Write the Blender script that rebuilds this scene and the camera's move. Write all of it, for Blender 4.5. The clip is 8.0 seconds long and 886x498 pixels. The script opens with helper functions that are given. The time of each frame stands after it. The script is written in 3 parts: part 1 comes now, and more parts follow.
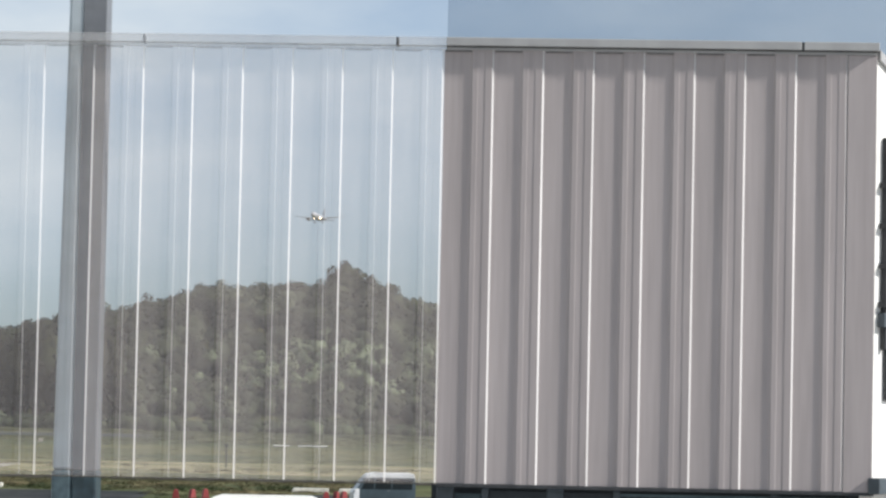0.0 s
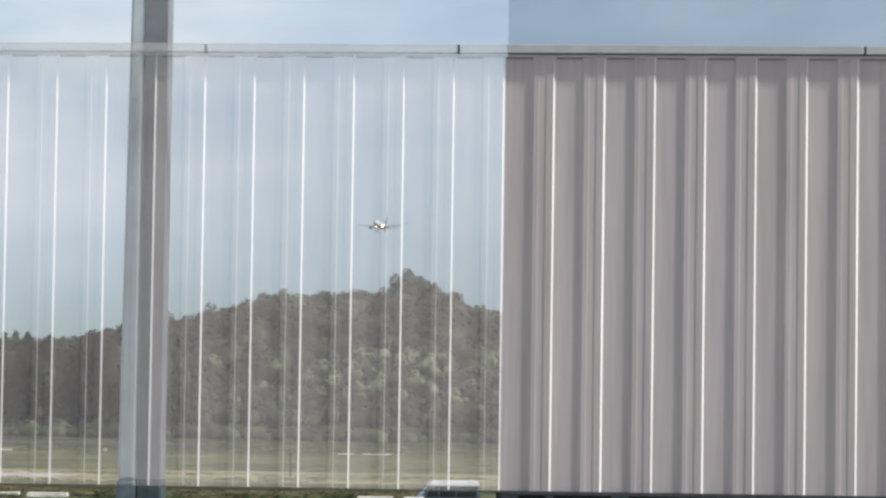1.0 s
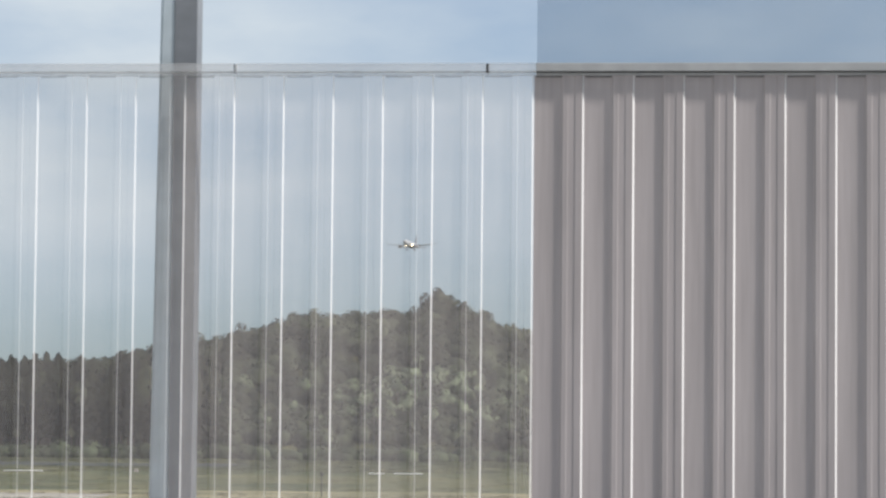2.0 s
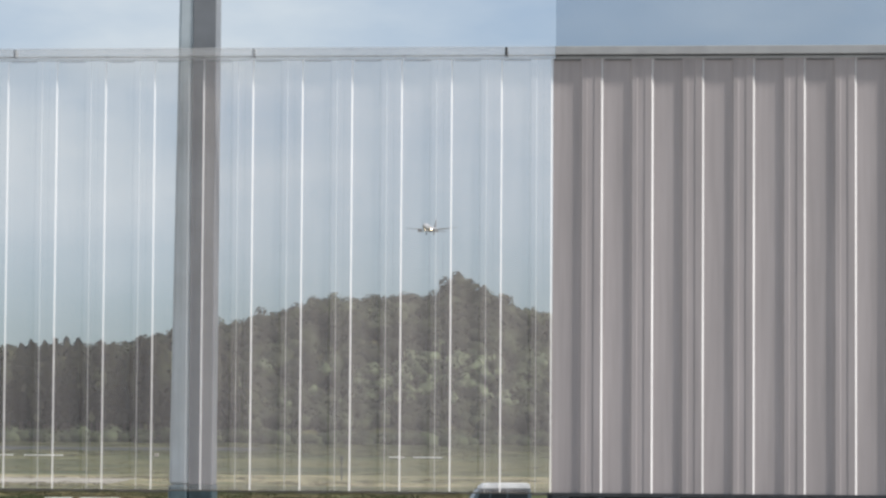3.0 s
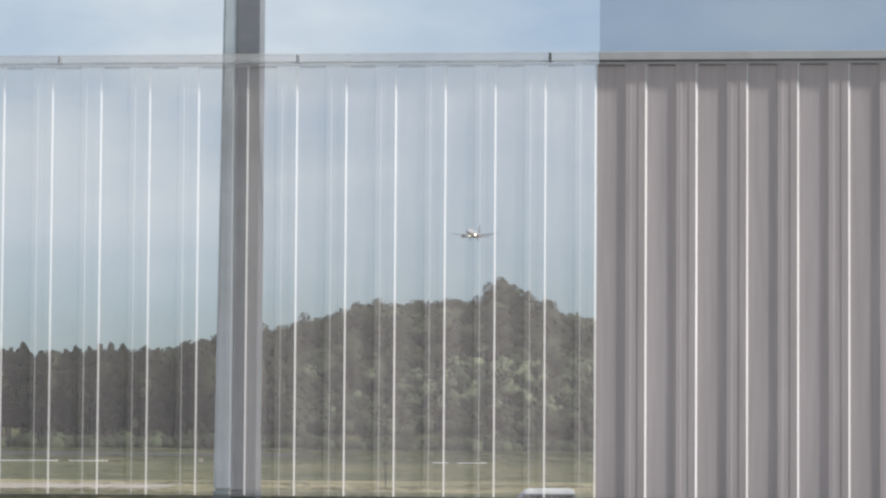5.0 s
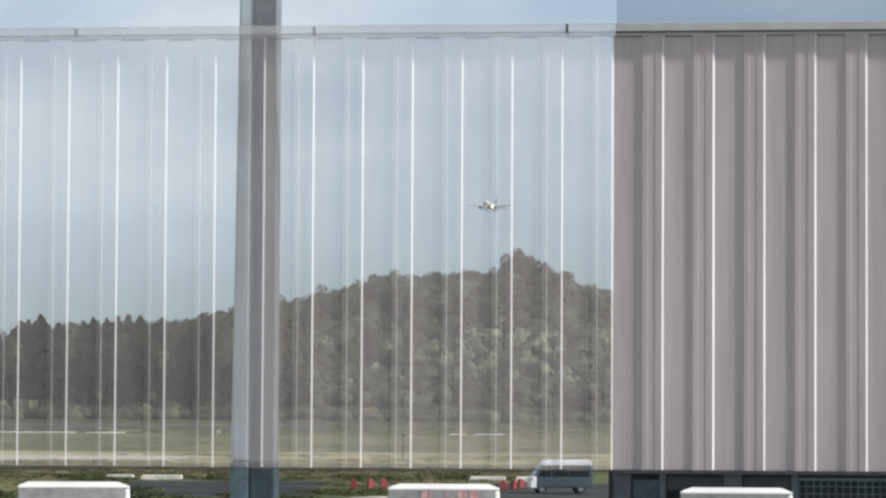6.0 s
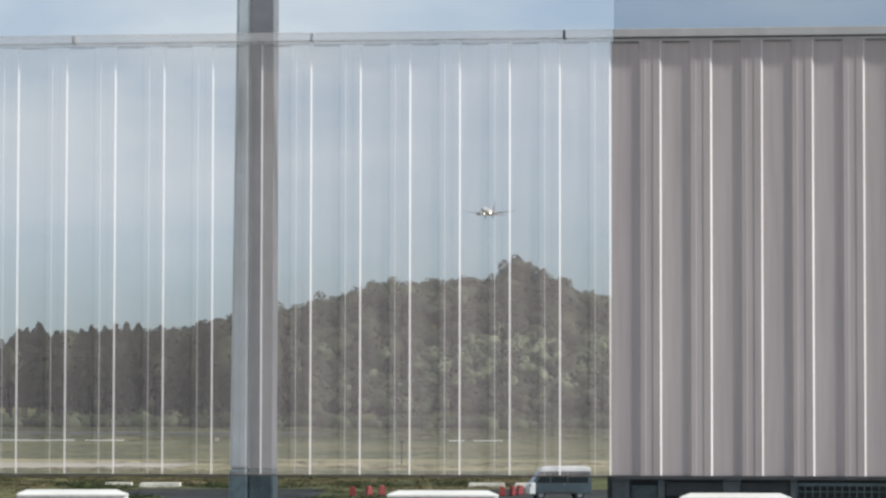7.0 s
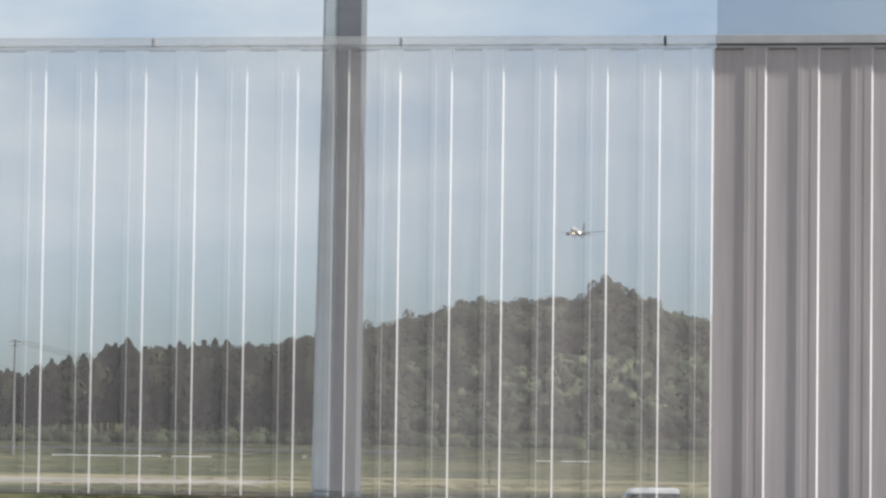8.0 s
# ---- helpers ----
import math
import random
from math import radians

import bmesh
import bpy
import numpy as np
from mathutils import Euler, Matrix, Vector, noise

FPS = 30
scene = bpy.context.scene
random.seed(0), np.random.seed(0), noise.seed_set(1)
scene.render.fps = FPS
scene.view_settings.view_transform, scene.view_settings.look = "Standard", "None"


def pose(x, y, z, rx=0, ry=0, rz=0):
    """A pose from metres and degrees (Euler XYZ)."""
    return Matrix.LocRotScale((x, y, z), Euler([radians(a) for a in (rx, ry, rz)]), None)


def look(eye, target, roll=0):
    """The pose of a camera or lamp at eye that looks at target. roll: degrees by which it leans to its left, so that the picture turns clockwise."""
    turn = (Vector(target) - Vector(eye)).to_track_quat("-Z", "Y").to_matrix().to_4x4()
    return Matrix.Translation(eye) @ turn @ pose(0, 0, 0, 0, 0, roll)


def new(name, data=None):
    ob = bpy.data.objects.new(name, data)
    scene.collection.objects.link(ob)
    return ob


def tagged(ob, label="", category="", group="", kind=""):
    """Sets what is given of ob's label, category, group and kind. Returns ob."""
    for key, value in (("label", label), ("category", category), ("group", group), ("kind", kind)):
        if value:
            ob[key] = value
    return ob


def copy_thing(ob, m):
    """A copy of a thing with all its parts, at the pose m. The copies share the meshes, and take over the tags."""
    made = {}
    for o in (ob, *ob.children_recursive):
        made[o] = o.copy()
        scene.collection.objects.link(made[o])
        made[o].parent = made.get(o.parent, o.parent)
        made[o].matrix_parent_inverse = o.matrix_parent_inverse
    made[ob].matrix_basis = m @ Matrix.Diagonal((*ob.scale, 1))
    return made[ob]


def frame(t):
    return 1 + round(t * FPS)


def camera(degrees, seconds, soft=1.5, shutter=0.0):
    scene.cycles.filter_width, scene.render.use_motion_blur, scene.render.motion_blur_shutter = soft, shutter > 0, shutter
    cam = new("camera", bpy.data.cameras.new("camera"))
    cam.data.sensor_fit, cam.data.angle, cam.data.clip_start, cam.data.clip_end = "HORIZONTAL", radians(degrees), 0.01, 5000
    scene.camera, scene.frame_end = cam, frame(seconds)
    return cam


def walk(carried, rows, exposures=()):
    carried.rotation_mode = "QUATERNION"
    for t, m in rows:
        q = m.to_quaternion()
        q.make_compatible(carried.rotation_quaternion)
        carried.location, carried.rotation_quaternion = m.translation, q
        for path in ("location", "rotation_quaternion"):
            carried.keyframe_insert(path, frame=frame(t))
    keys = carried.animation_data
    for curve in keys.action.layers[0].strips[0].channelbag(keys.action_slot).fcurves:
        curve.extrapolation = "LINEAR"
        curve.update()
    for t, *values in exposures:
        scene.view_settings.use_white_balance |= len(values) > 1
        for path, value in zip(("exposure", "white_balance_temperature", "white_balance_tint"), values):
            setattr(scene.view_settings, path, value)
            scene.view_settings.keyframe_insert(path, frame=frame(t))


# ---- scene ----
# ---- camera and walk ----
cam = camera(15.51, 8.0, soft=2.5)
EYE = Vector((0.0, 0.0, 1.6))


def aim(yaw, tilt, roll, ahead):
    """Pose of the camera: degrees of turn, tilt and lean, and metres gone forward."""
    a, b = radians(yaw), radians(tilt)
    way = Vector((math.sin(a) * math.cos(b), math.cos(a) * math.cos(b), math.sin(b)))
    eye = EYE + Vector((way.x, way.y, way.z * 0.3)) * ahead
    return look(eye, eye + way * 10, roll)


WALK = (
    (0.0, 2.828, 3.049, 1.167, 0.00),
    (0.5, 2.204, 2.797, 0.478, 0.00),
    (1.0, 1.723, 3.165, 0.797, 0.00),
    (1.5, 1.411, 3.512, 0.599, 0.00),
    (1.7, 1.335, 3.590, 0.560, 0.00),
    (2.8, 0.868, 3.053, 0.372, 0.00),
    (3.0, 0.854, 3.203, 0.368, 0.00),
    (3.5, 0.664, 3.461, 0.349, 0.00),
    (4.0, 0.627, 3.458, 0.235, 0.00),
    (4.5, 0.478, 3.394, 0.266, 0.00),
    (5.0, 0.079, 3.297, 0.368, 0.00),
    (5.2, -0.100, 3.240, 0.365, 0.00),
    (6.3, -0.273, 2.722, 0.302, 0.00),
    (6.5, -0.332, 2.777, 0.287, 0.00),
    (7.0, -0.184, 2.909, 0.098, 0.00),
    (7.2, 0.074, 2.713, 0.277, 0.00),
    (7.4, -0.044, 2.883, 0.520, 1.38),
    (7.5, -0.224, 2.896, 0.445, 1.42),
    (8.0, -1.758, 3.237, 0.729, 1.42),
)
EXPOSURE = ((0.0, 0.38), (0.5, 0.42), (1.0, 0.42), (1.5, 0.36), (3.0, 0.30), (4.0, 0.26), (5.0, 0.30), (6.5, 0.37), (7.0, 0.26), (7.5, 0.30), (8.0, 0.28))
walk(cam, [(t, aim(a, b, c, s)) for t, a, b, c, s in WALK], EXPOSURE)

# ---- world, sun ----
SUN_TURN, SUN_UP = radians(-18.0), radians(35)
sun_way = Vector((math.cos(SUN_TURN) * math.cos(SUN_UP), math.sin(SUN_TURN) * math.cos(SUN_UP), math.sin(SUN_UP)))
world = bpy.data.worlds.new("sky")
scene.world = world
world.use_nodes = True
wn, wl = world.node_tree.nodes, world.node_tree.links
wn.clear()
sky = wn.new("ShaderNodeTexSky")
sky.sky_type, sky.sun_disc = "NISHITA", False
sky.sun_elevation, sky.sun_rotation = SUN_UP, math.pi / 2 - SUN_TURN
sky.air_density, sky.dust_density, sky.ozone_density = 1.0, 0.6, 3.0
coord = wn.new("ShaderNodeTexCoord")
stretch = wn.new("ShaderNodeMapping")
stretch.inputs["Scale"].default_value = (1.0, 1.0, 2.6)
cloud = wn.new("ShaderNodeTexNoise")
cloud.inputs["Scale"].default_value, cloud.inputs["Detail"].default_value = 9.0, 6.0
cloud.inputs["Roughness"].default_value = 0.52
ramp = wn.new("ShaderNodeValToRGB")
ramp.color_ramp.elements[0].position, ramp.color_ramp.elements[1].position = 0.36, 0.66
ramp.color_ramp.elements[0].color = (0.50, 0.50, 0.50, 1)
ramp.color_ramp.elements[1].color = (1.0, 1.0, 1.0, 1)
tint = wn.new("ShaderNodeMix")
tint.data_type = "RGBA"
tint.inputs["B"].default_value = (6.95, 7.8, 8.55, 1)
haze = wn.new("ShaderNodeBackground")
haze.inputs["Strength"].default_value = 0.0735
out = wn.new("ShaderNodeOutputWorld")
wl.new(coord.outputs["Generated"], stretch.inputs["Vector"])
wl.new(stretch.outputs["Vector"], cloud.inputs["Vector"])
wl.new(cloud.outputs["Fac"], ramp.inputs["Fac"])
split = wn.new("ShaderNodeSeparateXYZ")
deck = wn.new("ShaderNodeMapRange")
deck.inputs["From Min"].default_value, deck.inputs["From Max"].default_value = 0.015, 0.085
deck.inputs["To Min"].default_value, deck.inputs["To Max"].default_value = 0.18, 1.1
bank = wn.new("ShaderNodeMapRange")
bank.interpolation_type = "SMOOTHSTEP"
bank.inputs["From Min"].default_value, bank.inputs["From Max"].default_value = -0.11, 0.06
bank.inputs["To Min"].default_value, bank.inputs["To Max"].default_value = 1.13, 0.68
thick = wn.new("ShaderNodeMath")
thick.operation, thick.use_clamp = "MULTIPLY", True
both = wn.new("ShaderNodeMath")
both.operation = "MULTIPLY"
wl.new(coord.outputs["Generated"], split.inputs["Vector"])
wl.new(split.outputs["Z"], deck.inputs["Value"])
wl.new(ramp.outputs["Color"], both.inputs[0])
wl.new(deck.outputs["Result"], both.inputs[1])
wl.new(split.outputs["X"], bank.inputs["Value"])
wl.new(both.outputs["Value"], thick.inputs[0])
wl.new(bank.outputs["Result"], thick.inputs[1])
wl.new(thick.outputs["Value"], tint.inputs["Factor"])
blue = wn.new("ShaderNodeMix")
blue.data_type, blue.blend_type = "RGBA", "MULTIPLY"
blue.inputs["Factor"].default_value, blue.inputs["B"].default_value = 1.0, (0.70, 0.86, 1.10, 1)
wl.new(sky.outputs["Color"], blue.inputs["A"])
wl.new(blue.outputs["Result"], tint.inputs["A"])
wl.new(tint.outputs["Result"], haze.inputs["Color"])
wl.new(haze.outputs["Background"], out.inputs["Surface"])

sun = new("sun", bpy.data.lights.new("sun", "SUN"))
sun.data.energy, sun.data.angle, sun.data.color = 5.0, radians(3.5), (1.0, 0.985, 0.955)
sun.matrix_world = look(sun_way * 60, (0, 0, 0))


# ---- materials ----
def mat(name, color, rough=0.6, metal=0.0, grain=0.12, scale=8.0, broad=0.6, bump=0.15, second=None, island=0.0, each=0.0, size=0.02, shine=0.5, streak=0.0, low=0.38, high=0.66):
    """A surface with variation at two scales, relief, and a shift of tone piece by piece."""
    m = bpy.data.materials.new(name)
    m.use_nodes = True
    n, l = m.node_tree.nodes, m.node_tree.links
    p = n["Principled BSDF"]
    p.inputs["Roughness"].default_value, p.inputs["Metallic"].default_value = rough, metal
    p.inputs["Specular IOR Level"].default_value = shine
    tc = n.new("ShaderNodeTexCoord")
    fine, wide = n.new("ShaderNodeTexNoise"), n.new("ShaderNodeTexNoise")
    fine.inputs["Scale"].default_value, fine.inputs["Detail"].default_value = scale, 6
    wide.inputs["Scale"].default_value, wide.inputs["Detail"].default_value = broad, 4
    place = tc.outputs["Object"]
    if streak:
        info, shift, squash = n.new("ShaderNodeObjectInfo"), n.new("ShaderNodeVectorMath"), n.new("ShaderNodeMapping")
        squash.inputs["Scale"].default_value = (1, 1, streak)
        l.new(place, shift.inputs[0])
        l.new(info.outputs["Location"], shift.inputs[1])
        l.new(shift.outputs["Vector"], squash.inputs["Vector"])
        place = squash.outputs["Vector"]
    for t in (fine, wide):
        l.new(place, t.inputs["Vector"])
    mix = n.new("ShaderNodeMix")
    mix.data_type = "RGBA"
    b = second or tuple(c * 0.72 for c in color)
    mix.inputs["A"].default_value, mix.inputs["B"].default_value = (*color, 1), (*b, 1)
    fr = n.new("ShaderNodeMapRange")
    fr.inputs["From Min"].default_value, fr.inputs["From Max"].default_value = low, high
    l.new(wide.outputs["Fac"], fr.inputs["Value"])
    l.new(fr.outputs["Result"], mix.inputs["Factor"])
    hsv = n.new("ShaderNodeHueSaturation")
    val = n.new("ShaderNodeMapRange")
    val.inputs["To Min"].default_value, val.inputs["To Max"].default_value = 1 - grain * 2, 1 + grain * 2
    val.inputs["From Min"].default_value, val.inputs["From Max"].default_value = 0.25, 0.75
    l.new(fine.outputs["Fac"], val.inputs["Value"])
    l.new(mix.outputs["Result"], hsv.inputs["Color"])
    level = val.outputs["Result"]
    for amount, node, socket in ((island, "ShaderNodeNewGeometry", "Random Per Island"), (each, "ShaderNodeObjectInfo", "Random")):
        if amount:
            src = n.new(node)
            vary = n.new("ShaderNodeMapRange")
            vary.inputs["To Min"].default_value, vary.inputs["To Max"].default_value = 1 - amount, 1 + amount
            times = n.new("ShaderNodeMath")
            times.operation = "MULTIPLY"
            l.new(src.outputs[socket], vary.inputs["Value"])
            l.new(vary.outputs["Result"], times.inputs[0])
            l.new(level, times.inputs[1])
            level = times.outputs["Value"]
    l.new(level, hsv.inputs["Value"])
    l.new(hsv.outputs["Color"], p.inputs["Base Color"])
    if bump:
        bp = n.new("ShaderNodeBump")
        bp.inputs["Strength"].default_value, bp.inputs["Distance"].default_value = bump, size
        l.new(fine.outputs["Fac"], bp.inputs["Height"])
        l.new(bp.outputs["Normal"], p.inputs["Normal"])
    return m


def see_through(m, share, tone=(1, 1, 1)):
    """Let a share of the light pass straight through the surface of a material."""
    n, l = m.node_tree.nodes, m.node_tree.links
    clear, mix = n.new("ShaderNodeBsdfTransparent"), n.new("ShaderNodeMixShader")
    clear.inputs["Color"].default_value = (*tone, 1)
    mix.inputs["Fac"].default_value = share
    l.new(n["Principled BSDF"].outputs["BSDF"], mix.inputs[1])
    l.new(clear.outputs["BSDF"], mix.inputs[2])
    l.new(mix.outputs["Shader"], n["Material Output"].inputs["Surface"])
    return m


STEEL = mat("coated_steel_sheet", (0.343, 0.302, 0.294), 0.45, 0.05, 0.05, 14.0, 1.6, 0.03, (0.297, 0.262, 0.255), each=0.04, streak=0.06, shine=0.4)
# Paler than the steel: paints the sunlit highlight along the rib folds.
FOLD_SHINE = mat("pale_fold_highlight", (0.57, 0.55, 0.54), 0.38, 0.1, 0.05, 14.0, 1.6, 0.03, (0.49, 0.47, 0.46), each=0.05, streak=0.06, shine=0.7)
# See-through share stands in for a reflected view laid over the wall.
FILM = see_through(mat("translucent_sheet", (0.535, 0.474, 0.446), 0.35, 0.0, 0.06, 14.0, 1.6, 0.03, (0.48, 0.428, 0.404), each=0.03, streak=0.06), 0.68)
# Pale face that paints the faint second highlight on each translucent rib.
MINOR_GLINT = see_through(mat("translucent_minor_glint", (0.66, 0.645, 0.635), 0.35, 0.0, 0.05, 14.0, 2.0, 0.03, (0.60, 0.585, 0.575), each=0.03, streak=0.06), 0.60)
# Darker, clearer copy of the sheet: dims the overlaid brightness left of the post.
FILM_DIM = see_through(mat("dim_translucent_sheet", (0.45, 0.406, 0.386), 0.35, 0.0, 0.06, 14.0, 1.6, 0.03, (0.40, 0.363, 0.346), each=0.03, streak=0.06), 0.76)
# Paler, denser fold faces: the bright rib lines are put into the colour.
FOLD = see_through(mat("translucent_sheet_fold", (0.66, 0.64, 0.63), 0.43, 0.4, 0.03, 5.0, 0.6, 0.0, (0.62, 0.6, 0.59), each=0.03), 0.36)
FOLD_DIM = see_through(mat("dim_translucent_fold", (0.66, 0.64, 0.63), 0.43, 0.4, 0.03, 5.0, 0.6, 0.0, (0.62, 0.6, 0.59), each=0.03), 0.52)
CLEAR = see_through(mat("clear_back_face", (0.6, 0.6, 0.6), 0.3, bump=0.0), 0.97)
GAP_SHADE = mat("dark_gap_shade", (0.16, 0.15, 0.15), 0.6)
GAP_SHADE_PALE = see_through(mat("pale_gap_shade", (0.3, 0.3, 0.3), 0.6), 0.8)
COPING_CLEAR = see_through(mat("translucent_coping", (0.52, 0.51, 0.5), 0.4, 0.0, 0.05, 6, 0.7, 0.05, (0.46, 0.45, 0.44), each=0.05), 0.68)
LIP = see_through(mat("pale_shading_lip", (0.6, 0.595, 0.59), 0.5), 0.62)
COPING = mat("coping_steel", (0.34, 0.333, 0.328), 0.4, 0.0, 0.05, 6, 0.7, 0.05, (0.30, 0.295, 0.29), each=0.05)
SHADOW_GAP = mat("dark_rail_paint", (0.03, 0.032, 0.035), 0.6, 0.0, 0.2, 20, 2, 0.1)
RAIL_BROWN = mat("dull_brown_rail", (0.085, 0.075, 0.065), 0.7, 0.0, 0.2, 12, 1.5, 0.1)
GREY_JOINT = see_through(mat("grey_joint", (0.20, 0.21, 0.22), 0.6, bump=0.0), 0.45)
DARK = mat("dark_plinth_panel", (0.018, 0.026, 0.031), 0.55, 0.0, 0.2, 10, 1.2, 0.1, (0.013, 0.018, 0.022))
TEAL = mat("dark_teal_paint", (0.035, 0.062, 0.07), 0.5, 0.0, 0.2, 14, 3, 0.1, (0.022, 0.04, 0.05))
TEAL_PALE = mat("dull_teal_paint", (0.085, 0.125, 0.14), 0.5, 0.0, 0.15, 14, 3, 0.1, (0.065, 0.10, 0.115))
FRAME = mat("grey_post_paint", (0.062, 0.078, 0.088), 0.5, 0.0, 0.1, 12, 2, 0.05)
MESH = mat("galvanised_mesh", (0.10, 0.14, 0.15), 0.45, 0.6, 0.1, 30, 4, 0.0)
BLUEGREY = mat("pale_blue_grey_paint", (0.38, 0.425, 0.45), 0.45, 0.0, 0.05, 6, 0.8, 0.05, (0.34, 0.37, 0.38))
MAUVE = mat("mauve_grey_steel", (0.165, 0.170, 0.18), 0.5, 0.0, 0.06, 6, 0.8, 0.05, (0.135, 0.14, 0.15))
WHITE = mat("white_painted_concrete", (0.64, 0.63, 0.59), 0.7, 0.0, 0.05, 9, 1.5, 0.2, (0.54, 0.53, 0.49))
BLOCKGREY = mat("weathered_concrete", (0.23, 0.225, 0.22), 0.8, 0.0, 0.14, 12, 2.6, 0.25, (0.155, 0.155, 0.15))
GHOST_RED = mat("ghost_image_red", (0.42, 0.21, 0.20), 0.8, 0.0, 0.2, 25, 5, 0.1, (0.30, 0.22, 0.21))
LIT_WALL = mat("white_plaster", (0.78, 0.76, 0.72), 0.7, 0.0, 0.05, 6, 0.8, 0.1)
GRASS = mat("airfield_grass", (0.058, 0.068, 0.030), 0.95, 0.0, 0.28, 0.9, 0.045, 0.5, (0.132, 0.120, 0.054), size=0.1, shine=0.1)
DRY = mat("dry_grass_and_gravel", (0.29, 0.25, 0.14), 0.95, 0.0, 0.28, 0.8, 0.05, 0.4, (0.12, 0.118, 0.055), size=0.1, shine=0.1)
GRAVEL = mat("pale_gravel", (0.38, 0.34, 0.285), 0.95, 0.0, 0.15, 0.9, 0.06, 0.3, (0.25, 0.23, 0.18), size=0.05, shine=0.1)
ASPHALT = mat("grey_asphalt", (0.020, 0.022, 0.024), 1.0, 0.0, 0.3, 0.8, 0.1, 0.3, (0.046, 0.047, 0.044), shine=0.1)
FAR_ROAD = mat("pale_asphalt", (0.044, 0.047, 0.055), 0.9, 0.0, 0.12, 0.6, 0.05, 0.2, (0.05, 0.056, 0.045), shine=0.1)
SOIL = mat("dark_soil", (0.045, 0.038, 0.028), 0.95, 0.0, 0.3, 2, 0.3, 0.5, shine=0.1)
PAVE = mat("terrace_concrete", (0.50, 0.485, 0.46), 0.85, 0.0, 0.1, 5, 0.4, 0.2)
LEAF = mat("broad_leaves", (0.025, 0.0255, 0.016), 0.75, 0.0, 0.12, 0.25, 0.05, 0.0, (0.066, 0.073, 0.042), low=0.44, high=0.66, island=0.06, shine=0.1)
PALE_LEAF = mat("pale_broad_leaves", (0.145, 0.165, 0.100), 0.75, 0.0, 0.18, 0.4, 0.07, 0.0, (0.080, 0.088, 0.054), low=0.42, high=0.62, island=0.12, shine=0.1)
BELT = mat("belt_leaves", (0.024, 0.023, 0.014), 0.8, 0.0, 0.2, 0.4, 0.08, 0.0, (0.056, 0.060, 0.034), island=0.12, each=0.3, shine=0.1)
NEEDLE = mat("conifer_needles", (0.018, 0.017, 0.011), 0.8, 0.0, 0.3, 0.4, 0.08, 0.0, (0.036, 0.038, 0.022), island=0.2, each=0.3, shine=0.1)
WEED = mat("weeds", (0.062, 0.066, 0.031), 0.9, 0.0, 0.25, 0.8, 0.09, 0.0, (0.100, 0.083, 0.047), island=0.15, shine=0.1)
FRESH_WEED = mat("fresh_green_weeds", (0.060, 0.076, 0.034), 0.9, 0.0, 0.25, 0.8, 0.2, 0.0, (0.050, 0.055, 0.027), island=0.15, shine=0.1)
STRAW = mat("straw_tufts", (0.20, 0.17, 0.095), 0.9, 0.0, 0.3, 0.8, 0.2, 0.0, (0.12, 0.10, 0.055), island=0.15, shine=0.1)
SHRUB = mat("shrub_leaves", (0.044, 0.050, 0.027), 0.8, 0.0, 0.2, 0.5, 0.08, 0.0, (0.066, 0.078, 0.041), island=0.08, shine=0.1)
ROUGH = mat("rough_grass", (0.052, 0.060, 0.028), 0.9, 0.0, 0.3, 0.8, 0.05, 0.0, (0.090, 0.092, 0.046), island=0.25, shine=0.1)
BARK = mat("bark", (0.09, 0.07, 0.055), 0.9, 0.0, 0.3, 4, 1, 0.4)
CONCRETE = mat("pale_concrete", (0.66, 0.63, 0.55), 0.85, 0.0, 0.1, 3, 0.6, 0.2)
RED = mat("red_plastic", (0.235, 0.032, 0.032), 0.5, 0.0, 0.1, 6, 2, 0.0, (0.17, 0.026, 0.026))
RAIL = mat("white_guard_rail", (0.8, 0.8, 0.78), 0.5, 0.0, 0.05, 4, 1, 0.0)
POLE = mat("pole_concrete", (0.22, 0.21, 0.20), 0.85, 0.0, 0.1, 4, 1, 0.2)
CABLE = mat("black_cable", (0.03, 0.03, 0.03), 0.6, bump=0.0)
SILVER = mat("silver_blue_car_paint", (0.080, 0.108, 0.124), 0.3, 0.3, 0.03, 5, 1, 0.0)
CARWHITE = mat("white_car_paint", (0.8, 0.8, 0.79), 0.3, 0.0, 0.03, 5, 1, 0.0)
CARGLASS = mat("dark_car_glass", (0.015, 0.02, 0.025), 0.1, 0.0, 0.0, 3, 1, 0.0)
RUBBER = mat("rubber", (0.02, 0.02, 0.02), 0.8, 0.0, 0.1, 20, 3, 0.1)
RIM = mat("wheel_rim", (0.45, 0.45, 0.46), 0.35, 0.8, 0.05, 10, 3, 0.0)
PLANE_WHITE = mat("aircraft_white", (0.46, 0.46, 0.47), 0.35, 0.0, 0.02, 0.3, 0.1, 0.0)
PLANE_GREY = mat("aircraft_grey", (0.22, 0.23, 0.25), 0.4, 0.2, 0.05, 0.4, 0.1, 0.0)
PLANE_DARK = mat("aircraft_fin_dark", (0.05, 0.055, 0.075), 0.4, 0.0, 0.05, 0.4, 0.1, 0.0)
LAMP = bpy.data.materials.new("landing_light")
LAMP.use_nodes = True
LAMP.node_tree.nodes["Principled BSDF"].inputs["Emission Color"].default_value = (1.0, 0.8, 0.5, 1)
LAMP.node_tree.nodes["Principled BSDF"].inputs["Emission Strength"].default_value = 9.0
TINT = see_through(mat("sky_dimming_tint", (0.16, 0.19, 0.22), 0.1, 0.0, 0.0, 3, 1, 0.0), 0.83, (0.93, 0.95, 0.97))


